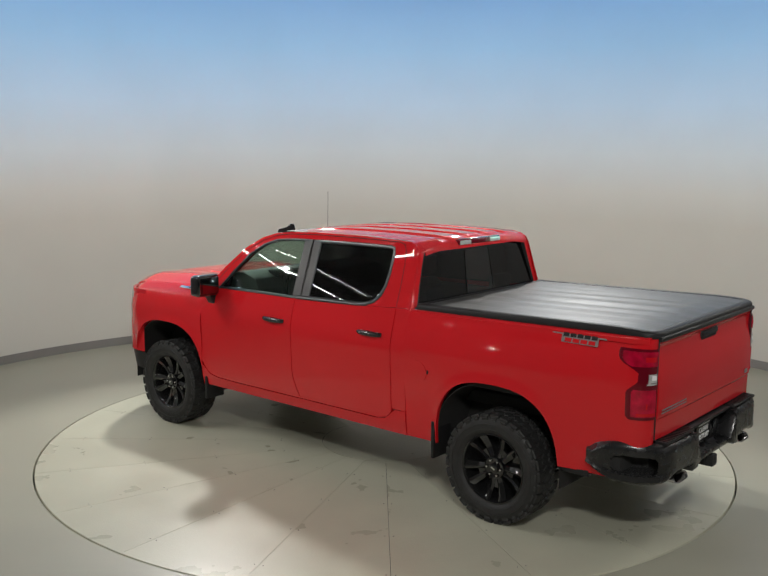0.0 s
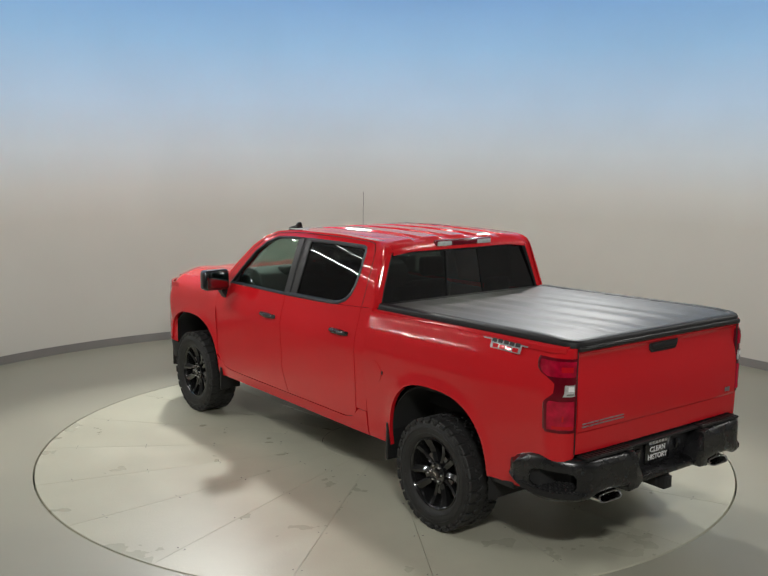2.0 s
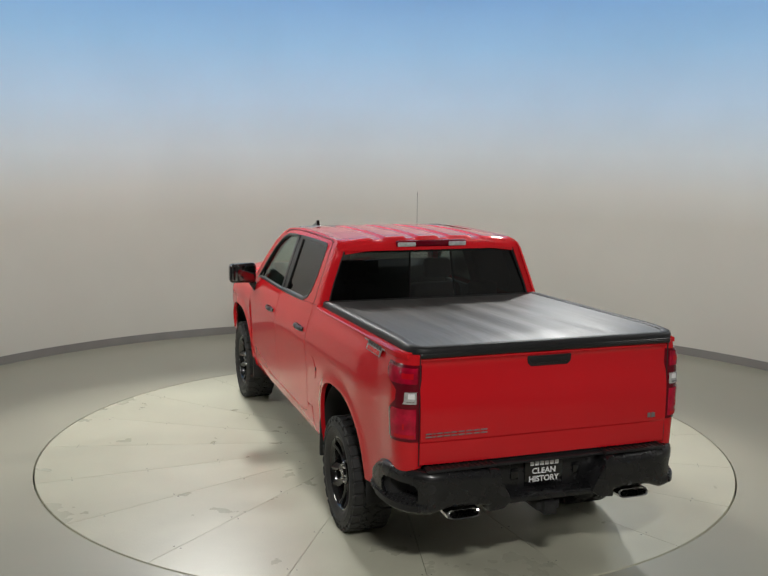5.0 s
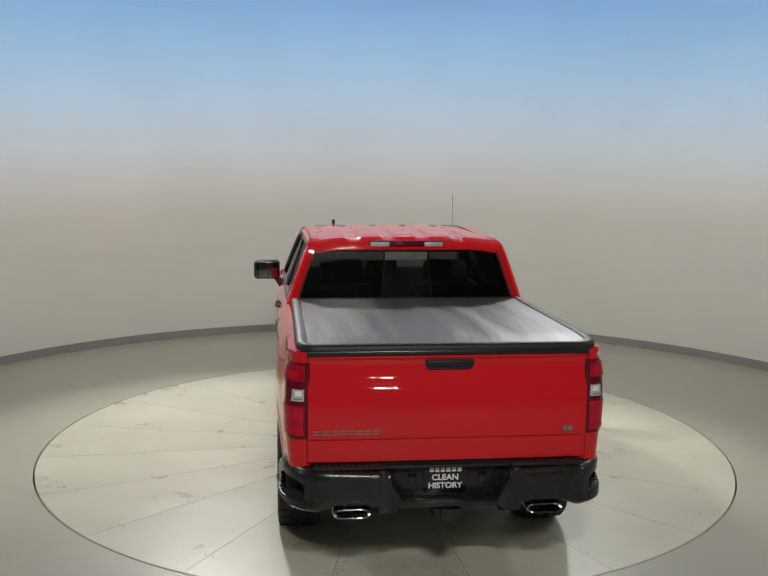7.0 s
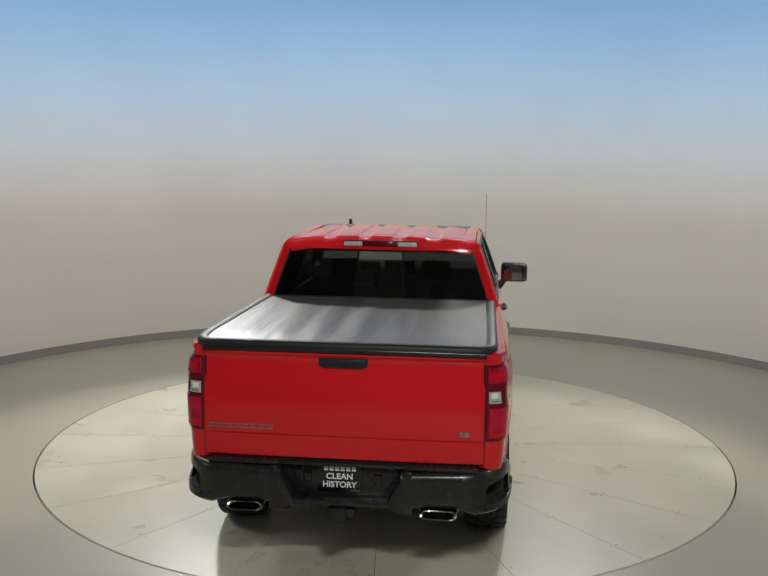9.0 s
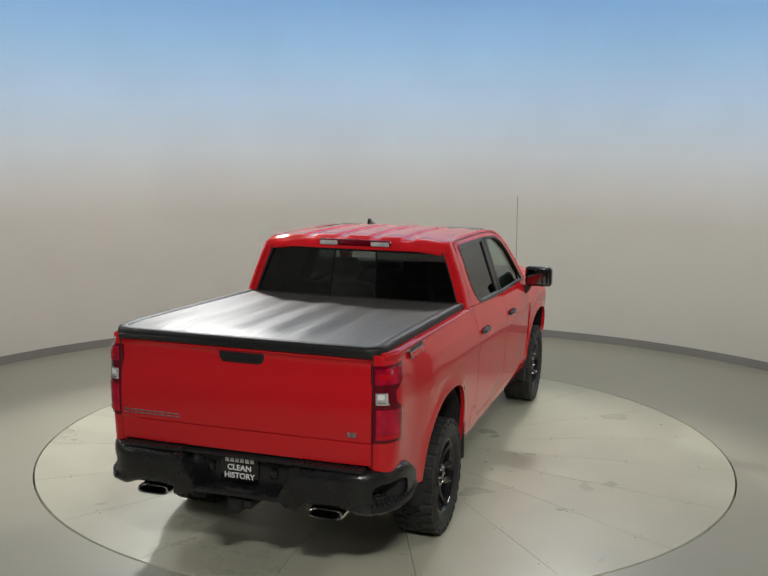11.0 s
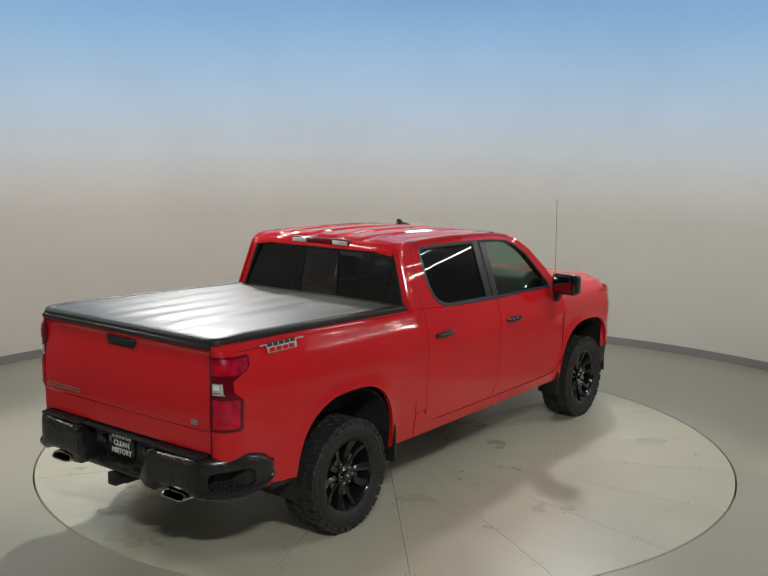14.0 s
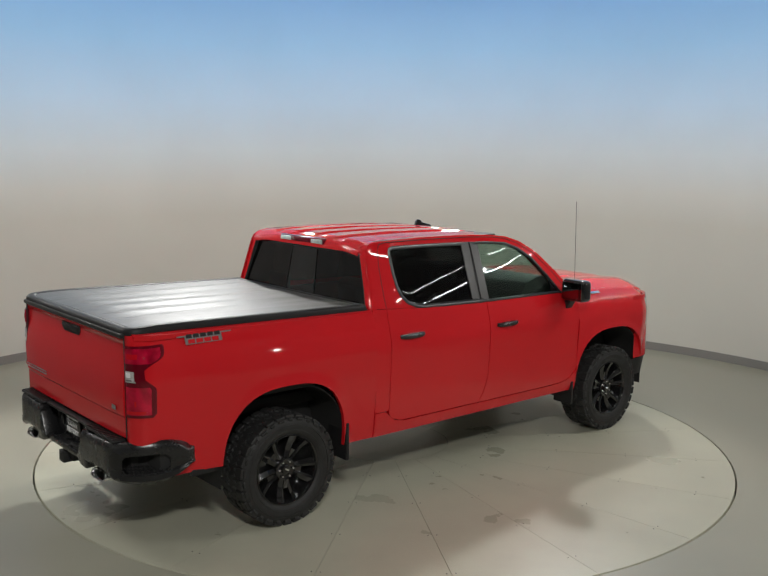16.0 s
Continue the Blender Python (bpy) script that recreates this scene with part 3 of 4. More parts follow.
        part("mirror_foot", prism([(0.93, 1.30), (1.02, 1.36), (1.06, 1.345), (1.0, 1.25), (0.95, 1.22)], 1.15, 1.235, "y", 0.008) if side > 0 else
             prism([(-0.93, 1.30), (-1.02, 1.36), (-1.06, 1.345), (-1.0, 1.25), (-0.95, 1.22)], 1.15, 1.235, "y", 0.008), M_BLACK, mir)
        # bedside: flank from the gap to the tail, then round the corner
        ys = columns(-2.72, -1.073, 0, -AXLE)
        def bzb(y):
            return max(arch_top(y, -AXLE), interp(y, [(-2.72, 0.535), (-2.38, 0.535), (-1.4, 0.475), (-1.0, 0.475)]))
        cut = [0.0, 0.012, 0.03, 0.05, 0.07, 0.09, 0.11, 0.13, 0.15, 0.17, 0.19, 0.212, 0.25, 0.30, 0.342]
        stations = [("c", s) for s in cut] + [("s", y) for y in ys[1:]]
        def bplace(u, v):
            kind, q = stations[round(u * (len(stations) - 1))]
            v = 1.75 * v if v < 0.4 else 0.7 + 0.5 * (v - 0.4)
            if kind == "c":
                lo = interp(q, [(0, 0.80), (0.05, 0.79), (0.15, 0.775), (0.22, 0.76), (0.28, 0.70), (0.325, 0.58), (0.342, 0.535)])
                z = lo + (1.487 - lo) * v
                x, y = rear_corner(q, z)
                return (side * x, y, z)
            lo = bzb(q)
            z = lo + (1.487 - bed_drop(q) - lo) * v
            k = max(0.0, min(1.0, (-2.2 - q) / 0.52))
            k = k * k * (3 - 2 * k)
            return (side * (xside(q, z + bed_drop(q) * max(0.0, min(1.0, (z - 1.2) / 0.15)), BED) - k * (xside(-2.72, z, BED) - rear_corner(0.342, z)[0])), q, z)
        bed = part("bedside", sheet(len(stations) - 1, 40, bplace, back=lambda c: (-side * 0.03, 0.0 if c.y > -2.9 else 0.02, 0)), M_RED, truck, angle=50)
        def brail(u, v):
            y = -1.075 - 1.90 * u
            x = 0.957 - 0.085 * v - (0.04 * max(0, (u - 0.96) / 0.04))
            return (side * x, y, 1.487 - bed_drop(y) + 0.012 * math.sin(math.pi * v))
        part("bed_rail", sheet(20, 6, brail, back=(0, 0, -0.03)), M_RED, bed)
        # fuel door outline and its small latch mark
        if side < 0:
            def fuel(u, v):
                y, z = -1.20 + 0.085 * sq(u, v)[0], 1.01 + 0.085 * sq(u, v)[1]
                return (side * (xside(y, z, BED) + 0.003), y, z)
            def sq(u, v):
                a, b = 2 * u - 1, 2 * v - 1
                return a * math.sqrt(1 - b * b / 2), b * math.sqrt(1 - a * a / 2)
            part("fuel_door", sheet(8, 8, fuel, back=(0.012, 0, 0)), M_RED, bed)
            part("fuel_latch", box(side * 1.022, -1.297, 1.02, 0.01, 0.012, 0.03, 0.003), M_BLACK, bed)
        # side badge: grey plate with dark bars for its unreadable letters
        xb = xside(-2.5, 1.437, BED) - 0.62 * (xside(-2.72, 1.437, BED) - rear_corner(0.342, 1.437)[0])
        badge = group("side_badge", bed)
        tagged(badge, "grey and dark trail badge")
        badge.matrix_basis = pose(side * (xb + 0.004), -2.50, 1.437) @ pose(0, 0, 0, 0, side * -19, 0)
        part("badge_plate", box(0, -0.01, 0, 0.006, 0.27, 0.075, 0.002, seg=1), M_GREY, badge)
        part("badge_bar", box(0, 0, 0.022, 0.007, 0.40, 0.016, 0.002, seg=1), M_GREY, badge)
        for k in range(5):
            part("badge_letter", box(side * 0.003, -0.115 + 0.052 * k, 0.018, 0.005, 0.042, 0.030, 0.001, seg=1), M_BLACK, badge)
        for k in range(4):
            part("badge_letter", box(side * 0.003, -0.10 + 0.058 * k, -0.019, 0.005, 0.049, 0.027, 0.001, seg=1), M_RED, badge)
        # tail light, wrapped round the corner
        edge = [(0.965, 0.185), (0.985, 0.202), (1.15, 0.202), (1.185, 0.17), (1.21, 0.143), (1.275, 0.140), (1.305, 0.18), (1.34, 0.248), (1.36, 0.262), (1.405, 0.266), (1.425, 0.256)]
        def lamp(lift, z0, z1, s0, f1, nz=24, ns=14, back=0.02):
            def fn(u, v):
                z = z0 + (z1 - z0) * v
                s = s0 + (f1 * interp(z, edge) - s0) * u
                x, y = rear_corner(s, z)
                x2, y2 = rear_corner(s + 0.004, z)
                t = Vector((x2 - x, y2 - y)).normalized()
                n = Vector((t.y, -t.x)) * lift
                return (side * (x + n.x), y + n.y, z)
            return sheet(ns, nz, fn, back=lambda c: (-side * back, back * 0.8, 0))
        tl = part("tail_light", lamp(0.007, 0.965, 1.425, 0.002, 1.0), M_LENSD, truck, "smoked red wrap-round tail light", angle=60)
        part("upper_lens", lamp(0.013, 1.315, 1.41, 0.018, 0.9, 6), M_LENS, tl, "red lens")
        part("lower_lens", lamp(0.013, 0.985, 1.165, 0.022, 0.86, 10), M_LENS, tl, "red lens")
        rv = part("reverse_lens", lamp(0.014, 1.196, 1.266, 0.022, 0.60, 5), M_CLEAR, tl, "clear reversing lens")
        # Bars stand in for bright streaks; the second's white paints the glint.
        part("lens_streak", lamp(0.0165, 1.206, 1.214, 0.030, 0.50, 2, back=0.006), M_CHROME, rv, "bar for a bright streak in the lens")
        part("lens_streak", lamp(0.0165, 1.228, 1.258, 0.030, 0.46, 3, back=0.006), M_WHITE, rv, "bar for a bright streak in the lens")
        part("reflector", lamp(0.015, 0.992, 1.010, 0.03, 0.72, 3), M_LENSB, tl, "bright red reflector strip")
        part("reflector", lamp(0.015, 1.04, 1.075, 0.085, 0.47, 3), M_LENSB, tl, "bright red reflector strip")
        part("reflector", lamp(0.015, 1.345, 1.378, 0.04, 0.42, 3), M_LENSB, tl, "bright red reflector strip")
        # mud flaps and wheel wells
        part("mud_flap", box(side * 0.885, -1.335, 0.50, 0.23, 0.03, 0.29, 0.01), M_BLACK, truck, "black plastic mud flap")
        part("mud_flap", box(side * 0.885, 1.30, 0.44, 0.21, 0.03, 0.22, 0.01), M_BLACK, truck, "black plastic mud flap")
        for yc in (-AXLE, FRONT):
            def well(u, v, yc=yc):
                a = math.pi * (-0.02 + 1.04 * u)
                return (side * (0.975 - 0.42 * v), yc + 0.53 * math.cos(a), 0.44 + 0.575 * abs(math.sin(a)) ** 0.75 * (1 if math.sin(a) > 0 else -1))
            part("wheel_well", sheet(28, 4, well, back=(0, 0, 0.01)), M_UNDER, truck, "black wheel-arch liner")
            part("well_wall", box(side * 0.548, yc, 0.74, 0.02, 1.08, 0.60, 0.01), M_UNDER, truck)
        # lower black fillet behind the rear wheel
        part("bed_valance", box(side * 0.925, -2.50, 0.525, 0.06, 0.22, 0.05, 0.01), M_BLACK, truck)


def truck_top(truck):
    # roof with shallow lengthwise ribs
    def roof(u, v):
        y = -1.03 + 1.77 * u
        x = -0.715 + 1.43 * v
        k = abs(x) / 0.715
        z = smooth_interp(y, [(-1.0, 1.967), (-0.8, 1.975), (-0.4, 1.978), (0.1, 1.968), (0.4, 1.950), (0.65, 1.922), (0.78, 1.888)]) - 0.034 * k ** 3.5 - 0.05 * max(0, (0.055 - u) / 0.055) ** 2
        if 0.012 < u < 0.93:
            e = min(1, (u - 0.012) / 0.022, (0.93 - u) / 0.06)
            for c in (-0.42, -0.14, 0.14, 0.42):
                z -= 0.016 * e * math.exp(-(((x - c) / 0.052) ** 8))
        return (x, y, z)
    r = part("roof", sheet(150, 132, roof, back=(0, 0, -0.04)), M_RED, truck, angle=60)
    for side in (-1, 1):
        part("roof_moulding", rod([(side * (0.722 - 0.01 * abs(y)), y, interp(y, [(-1.0, 1.934), (-0.8, 1.944), (-0.4, 1.948), (0.1, 1.940), (0.4, 1.922), (0.65, 1.890)])) for y in [-0.90 + 0.1 * k for k in range(15)]], 0.006), M_BLACK, r, "black roof ditch moulding")
    # header over the rear window, and the high brake light
    def header(u, v):
        x = -0.722 + 1.444 * u
        z = 1.924 - 0.055 * v - 0.03 * abs(2 * u - 1) ** 4 * (1 - v)
        y = -1.028 - 0.018 * math.sin(v * 1.5) + 0.02 * abs(2 * u - 1) ** 4
        return (x * (1 + 0.085 * v), y, z)
    part("rear_header", sheet(32, 6, header, back=(0, 0.05, 0)), M_RED, truck)
    hb = part("high_brake_light", box(0, -1.028, 1.918, 0.60, 0.05, 0.05, 0.016, seg=3), M_LENSD, truck, "dark high-mounted brake light with clear ends")
    for s in (-1, 1):
        part("cargo_lens", box(s * 0.215, -1.05, 1.914, 0.15, 0.018, 0.036, 0.008), M_CLEAR, hb, "clear cargo light lens")
    part("brake_lens", box(0, -1.05, 1.918, 0.24, 0.016, 0.032, 0.006), M_LENSD, hb)
    # rear window: glass, slider and frame
    def rw(u, v, grow=0.0):
        z = 1.42 + 0.45 * v
        w = 0.916 - 0.146 * v + grow
        return (w * (2 * u - 1), -1.085 + 0.075 * v + 0.03 * (2 * u - 1) ** 2, z)
    glass_ob = part("rear_window", sheet(8, 8, lambda u, v: rw(0.388 * u, v)), M_GLASS_B, truck, "dark tinted rear window with sliding pane")
    part("fixed_pane", sheet(8, 8, lambda u, v: rw(0.612 + 0.388 * u, v)), M_GLASS_B, glass_ob, "dark tinted glass")
    part("sliding_pane", sheet(6, 8, lambda u, v: rw(0.388 + 0.224 * u, v)), M_GLASS_C, glass_ob, "lightly tinted sliding pane")
    for u0, u1 in ((0.0, 0.012), (0.988, 1.0), (0.385, 0.392), (0.608, 0.615)):
        def bar(u, v, u0=u0, u1=u1):
            p = rw(u0 + (u1 - u0) * u, v)
            return (p[0], p[1] - 0.004, p[2])
        part("window_bar", sheet(2, 8, bar, back=(0, 0.012, 0)), M_GLOSSB, glass_ob)
    for v0, v1 in ((0.0, 0.04), (0.955, 1.0)):
        def bar2(u, v, v0=v0, v1=v1):
            p = rw(u, v0 + (v1 - v0) * v)
            return (p[0], p[1] - 0.004, p[2])
        part("window_bar", sheet(16, 2, bar2, back=(0, 0.012, 0)), M_GLOSSB, glass_ob)
    for side in (-1, 1):
        def pil(u, v):
            z = 1.40 + 0.497 * v
            a = xgreen(z)
            b = 0.93 - 0.165 * v
            x = a + (b - a) * u
            y = interp(z, [(1.40, -1.070), (1.463, -1.068), (1.60, -1.050), (1.78, -1.030), (1.86, -1.022), (1.90, -1.005)])
            return (side * (x + (0.004 if u == 0 else 0)), y - 0.016 * math.sin(u * 1.5) + (0.02 if u == 0 else 0.0), z)
        part("rear_pillar", sheet(6, 10, pil, back=(0, 0.03, 0)), M_RED, truck)
    part("cab_back", box(0, -1.05, 0.98, 1.86, 0.03, 0.95, 0.01), M_UNDER, truck)
    # windscreen
    def ws(u, v):
        x = (2 * u - 1) * (0.93 - 0.19 * v)
        return (x, 1.30 - 0.70 * v + 0.10 * (1 - (2 * u - 1) ** 2) * (1 - 0.5 * v), 1.385 + 0.50 * v + 0.02 * (1 - (2 * u - 1) ** 2) * v)
    part("windscreen", sheet(16, 10, ws), M_GLASS_F, truck, "clear laminated windscreen")
    # bonnet
    def hood(u, v):
        y = 1.345 + 1.33 * u
        x = -0.88 + 1.76 * v
        k = abs(x) / 0.88
        x *= 1 - 0.16 * max(0, (u - 0.72) / 0.28) ** 1.6
        z = interp(u, [(0, 1.405), (0.5, 1.405), (0.8, 1.375), (0.93, 1.33), (1.0, 1.225)]) - 0.06 * k ** 4
        z -= 0.014 * math.exp(-(((abs(x) - 0.36) / 0.06) ** 2)) * (1 - u)
        z += 0.02 * math.exp(-(((abs(x) - 0.62) / 0.14) ** 2))
        return (x, y + 0.10 * (1 - k * k) * u, z)
    part("bonnet", sheet(24, 40, hood, back=(0, 0, -0.05)), M_RED, truck, angle=60)
    part("cowl", box(0, 1.33, 1.352, 1.78, 0.12, 0.05, 0.01), M_BLACK, truck)
    # nose: red shoulders over a black bumper
    def nose(u, v, z0=0.64, z1=1.262, out=0.0):
        a = (2 * u - 1)
        x = 0.985 * math.copysign(abs(math.sin(a * math.pi / 2)) ** 0.8, a) if abs(a) > 1e-6 else 0.0
        y = 2.28 + 0.50 * max(0.0, math.cos(a * math.pi / 2)) ** 0.75 + out - (0.05 * v ** 4 if z1 > 1 else 0.0)
        return (x, y, z0 + (z1 - z0) * v)
    part("front_fascia", sheet(48, 6, nose, back=(0, -0.05, 0)), M_RED, truck)
    part("front_bumper", sheet(48, 4, lambda u, v: nose(u, v, 0.47, 0.632, -0.02 - 0.05 * (1 - v)), back=(0, -0.05, 0)), M_BLACK, truck, "black front bumper")
    for side in (-1, 1):
        def hl(u, v):
            p = nose(0.5 + side * (0.34 + 0.085 * u), 0.84 + 0.10 * v, out=0.006)
            return p
        part("headlight", sheet(8, 3, hl, back=(0, -0.03, 0)), M_CLEAR, truck, "slim clear headlight")
    # aerials
    fin = prism([(-0.10, -0.03), (0.11, -0.03), (0.10, 0.003), (0.04, 0.018), (-0.015, 0.032), (-0.05, 0.060), (-0.076, 0.062), (-0.092, 0.04), (-0.10, 0.015)], -0.014, 0.014, "x", 0.006)
    bmesh.ops.translate(fin, vec=(-0.48, 0.74, 1.912), verts=fin.verts)
    part("roof_aerial", fin, M_GLOSSB, truck, "black shark-fin aerial")
    part("mast_aerial", rod([(0.83, 1.47, 1.37), (0.83, 1.465, 1.6), (0.826, 1.456, 2.19)], 0.0022, n=6), M_BLACK, truck, "thin black mast aerial")


def truck_rear(truck):
    # tailgate with a pressed lower step, handle and lettering
    def tg(u, v):
        x = -0.843 + 1.686 * u
        z = 0.822 + 0.662 * v
        y = -3.012 + interp(z, [(0.82, -0.012), (0.955, -0.014), (0.966, -0.021), (0.98, -0.022), (1.06, -0.0232), (1.12, -0.0228), (1.17, -0.0208), (1.215, -0.0165), (1.26, -0.0095), (1.30, -0.0015), (1.335, 0.0055), (1.365, 0.0095), (1.40, 0.0115), (1.425, 0.011), (1.437, 0.008), (1.446, -0.004), (1.458, -0.007), (1.468, -0.004), (1.474, 0.01), (1.487, 0.03)])
        y += 0.012 * abs(2 * u - 1) ** 6
        return (x, y, z)
    gate = part("tailgate", sheet(40, 60, tg, back=(0, 0.04, 0)), M_RED, truck, "red tailgate with stepped lower edge", angle=25)
    part("gate_handle_recess", prism([(-0.15, 1.439), (0.15, 1.439), (0.147, 1.395), (0.125, 1.372), (-0.125, 1.372), (-0.147, 1.395)], -3.010, -2.98, "y", 0.006), M_UNDER, gate, "black handle recess")
    part("gate_handle", prism([(-0.14, 1.432), (0.14, 1.432), (0.137, 1.408), (0.12, 1.392), (-0.12, 1.392), (-0.137, 1.408)], -3.020, -3.000, "y", 0.008), M_BLACK, gate, "black tailgate handle")
    for side in (-1, 1):
        part("gate_gap", box(side * 0.846, -3.002, 1.148, 0.004, 0.020, 0.66, 0.001, seg=1), M_UNDER, gate, "dark gap beside the tailgate")
    part("gate_spoiler", box(0, -2.985, 1.483, 1.70, 0.095, 0.034, 0.012, seg=3), M_SATIN, gate, "black plastic tailgate cap")
    widths = [1.0, 0.35, 0.9, 1.0, 0.95, 1.0, 1.05, 1.0, 1.05]
    x = -0.815
    for w in widths:
        wd = 0.0395 * w
        bm = box(x + wd / 2, -3.037, 1.0155, wd, 0.004, 0.008, 0.001, seg=1)
        box(x + wd / 2, -3.037, 0.997, wd, 0.004, 0.008, 0.001, bm=bm, seg=1)
        part("gate_letter", bm, M_GREY, gate, "grey raised letter bars")
        x += wd + 0.0085
    for cx, w in ((0.712, 0.022), (0.742, 0.028)):
        part("gate_letter", box(cx, -3.0365, 1.006, w, 0.004, 0.03, 0.001, seg=1), M_GREY, gate, "small chrome letter block")
    # bumper: a bent steel bar with cut-out corners, lower middle and step pads
    bump = group("rear_bumper", truck)
    tagged(bump, "black steel rear bumper with corner steps")
    def face(side):
        def fn(u, v):
            x = interp(u, [(0, 0.36), (0.5, 0.76), (0.6, 0.83), (0.70, 0.90), (0.80, 0.955), (0.90, 0.988), (1.0, 1.002)])
            y = interp(u, [(0, -3.105), (0.5, -3.095), (0.6, -3.07), (0.70, -3.01), (0.80, -2.92), (0.90, -2.80), (1.0, -2.655)])
            z0 = interp(u, [(0, 0.555), (0.10, 0.555), (0.14, 0.57), (0.44, 0.57), (0.52, 0.535), (0.8, 0.520), (0.90, 0.528), (0.96, 0.555), (1.0, 0.61)])
            z1 = interp(u, [(0, 0.775), (0.5, 0.79), (0.7, 0.795), (0.86, 0.806), (0.92, 0.800), (0.97, 0.770), (1.0, 0.725)])
            return Vector((side * x, y, z0 + (z1 - z0) * v))
        return lambda u, v: sum((fn(max(0.0, min(1.0, u + d * min(1.0, (1 - u) / 0.06, u / 0.06))), v) for d in (-0.06, -0.045, -0.03, -0.015, 0, 0.015, 0.03, 0.045, 0.06)), Vector()) / 9
    for side in (-1, 1):
        f = face(side)
        def shell(u, v, deep=0.0):
            """The bumper face, rounded at its top and bottom edges; deep: how far inside it a point lies."""
            p = Vector(f(u, v))
            q = Vector(f(min(u + 0.02, 1.0), v)) - Vector(f(max(u - 0.02, 0.0), v))
            n = Vector((abs(q.y), -abs(q.x), 0)).normalized()
            n.x *= side
            lip = 0.018 * math.exp(-(((v - 0.12) / 0.10) ** 2)) * max(0.0, min(1.0, (u - 0.5) / 0.15))
            return p + n * (0.028 * (1 - abs(2 * v - 1) ** 7) - 0.014 + lip - deep)
        def inside(u, v):
            """Within the rounded mouth of the corner step."""
            a, b = abs((u - 0.775) / 0.135), abs((v - 0.47) / 0.225)
            return a ** 4 + b ** 4 < 1
        bm = sheet(100, 40, shell, back=lambda c: (-side * 0.04 if abs(c.x) > 0.93 else 0, 0.06, 0))
        faces = [fc for k, fc in enumerate(bm.faces) if k < 4000 and inside((k // 40 + 0.5) / 100, (k % 40 + 0.5) / 40)]
        edges = [e for e in {e for fc in faces for e in fc.edges} if sum(fc in faces for fc in e.link_faces) == 1]
        bmesh.ops.delete(bm, geom=faces, context="FACES_ONLY")
        rim = bmesh.ops.extrude_edge_only(bm, edges=edges)["geom"]
        for vert in (g for g in rim if isinstance(g, bmesh.types.BMVert)):
            vert.co += Vector((-side * 0.045, 0.03, 0))
        part("bumper_face", bm, M_BUMP, bump, angle=60)
        # Dark sheets stand in for the deep shade behind the step.
        part("step_pocket", sheet(32, 8, lambda u, v: shell(0.60 + 0.37 * u, 0.14 + 0.68 * v, interp(u, [(0, 0.135), (0.55, 0.12), (0.72, 0.032), (1, 0.022)]))), M_UNDER, bump, "dark sheet for the shaded hollow behind the corner step")
        part("pocket_roof", sheet(16, 3, lambda u, v: shell(0.60 + 0.30 * u, 0.74, 0.03 + 0.10 * v), back=(0, 0, 0.012)), M_UNDER, bump)
        # Dark block added to hide the red panels behind the opening.
        part("bumper_filler", box(side * 0.74, -2.83, 0.66, 0.16, 0.28, 0.2, 0.02), M_UNDER, bump)
        pad = part("corner_step", sheet(18, 6, lambda u, v: Vector(shell(0.63 + 0.32 * u, 0.235, -0.012 + 0.145 * v)) + Vector((0, 0, 0.028 * v)), back=(0, 0, -0.035)), M_BLACK, bump, "black corner step with studs")
        stud = None
        for i in range(4):
            for j in range(9):
                if stud is None:
                    b = bmesh.new()
                    bmesh.ops.create_cone(b, cap_ends=True, segments=6, radius1=0.011, radius2=0.007, depth=0.010)
                    stud = part("stud", b, M_SATIN, pad)
                    o = stud
                else:
                    o = new("stud", stud.data)
                    o.parent = pad
                w = (i + 0.4) / 4
                o.matrix_basis = Matrix.Translation(Vector(shell(0.655 + 0.032 * j + (0.016 if i % 2 else 0), 0.235, -0.012 + 0.145 * w)) + Vector((0, 0, 0.028 * w + 0.004)))
        # top pad, ribbed
        part("step_pad", box(side * 0.595, -3.045, 0.80, 0.44, 0.09, 0.018, 0.006), M_BLACK, bump, "ribbed black step pad")
        for k in range(12):
            o = box(side * (0.395 + 0.036 * k), -3.045, 0.811, 0.014, 0.08, 0.008, 0.002, seg=1)
            part("pad_rib", o, M_SATIN, bump)
        # slanted cheek between the low middle and the high ends
        part("bumper_cheek", prism([(side * 0.275, 0.575), (side * 0.385, 0.79), (side * 0.43, 0.79), (side * 0.43, 0.52), (side * 0.33, 0.53)], -3.115, -2.98, "y", 0.012), M_BUMP, bump)
    part("bumper_centre", box(0, -2.95, 0.665, 0.78, 0.10, 0.235, 0.012), M_BUMP, bump)
    part("bumper_sill", box(0, -3.03, 0.572, 0.60, 0.14, 0.045, 0.014), M_BUMP, bump)
    part("bumper_top", box(0, -3.0, 0.792, 0.78, 0.12, 0.018, 0.006), M_BLACK, bump)
    for x in (-0.215, 0.215):
        part("plate_lamp", box(x, -3.005, 0.70, 0.05, 0.02, 0.07, 0.008), M_GLOSSB, bump)
    # number plate blank with its printed words
    tag = part("plate", box(-0.016, -3.010, 0.708, 0.26, 0.012, 0.185, 0.004), M_GLOSSB, truck, "black dealer plate with white lettering")
    for k in range(6):
        part("plate_bar", box(-0.099 + 0.034 * k, -3.017, 0.762, 0.026, 0.003, 0.036, 0.001, seg=1), M_WHITE, tag, "white letter block")
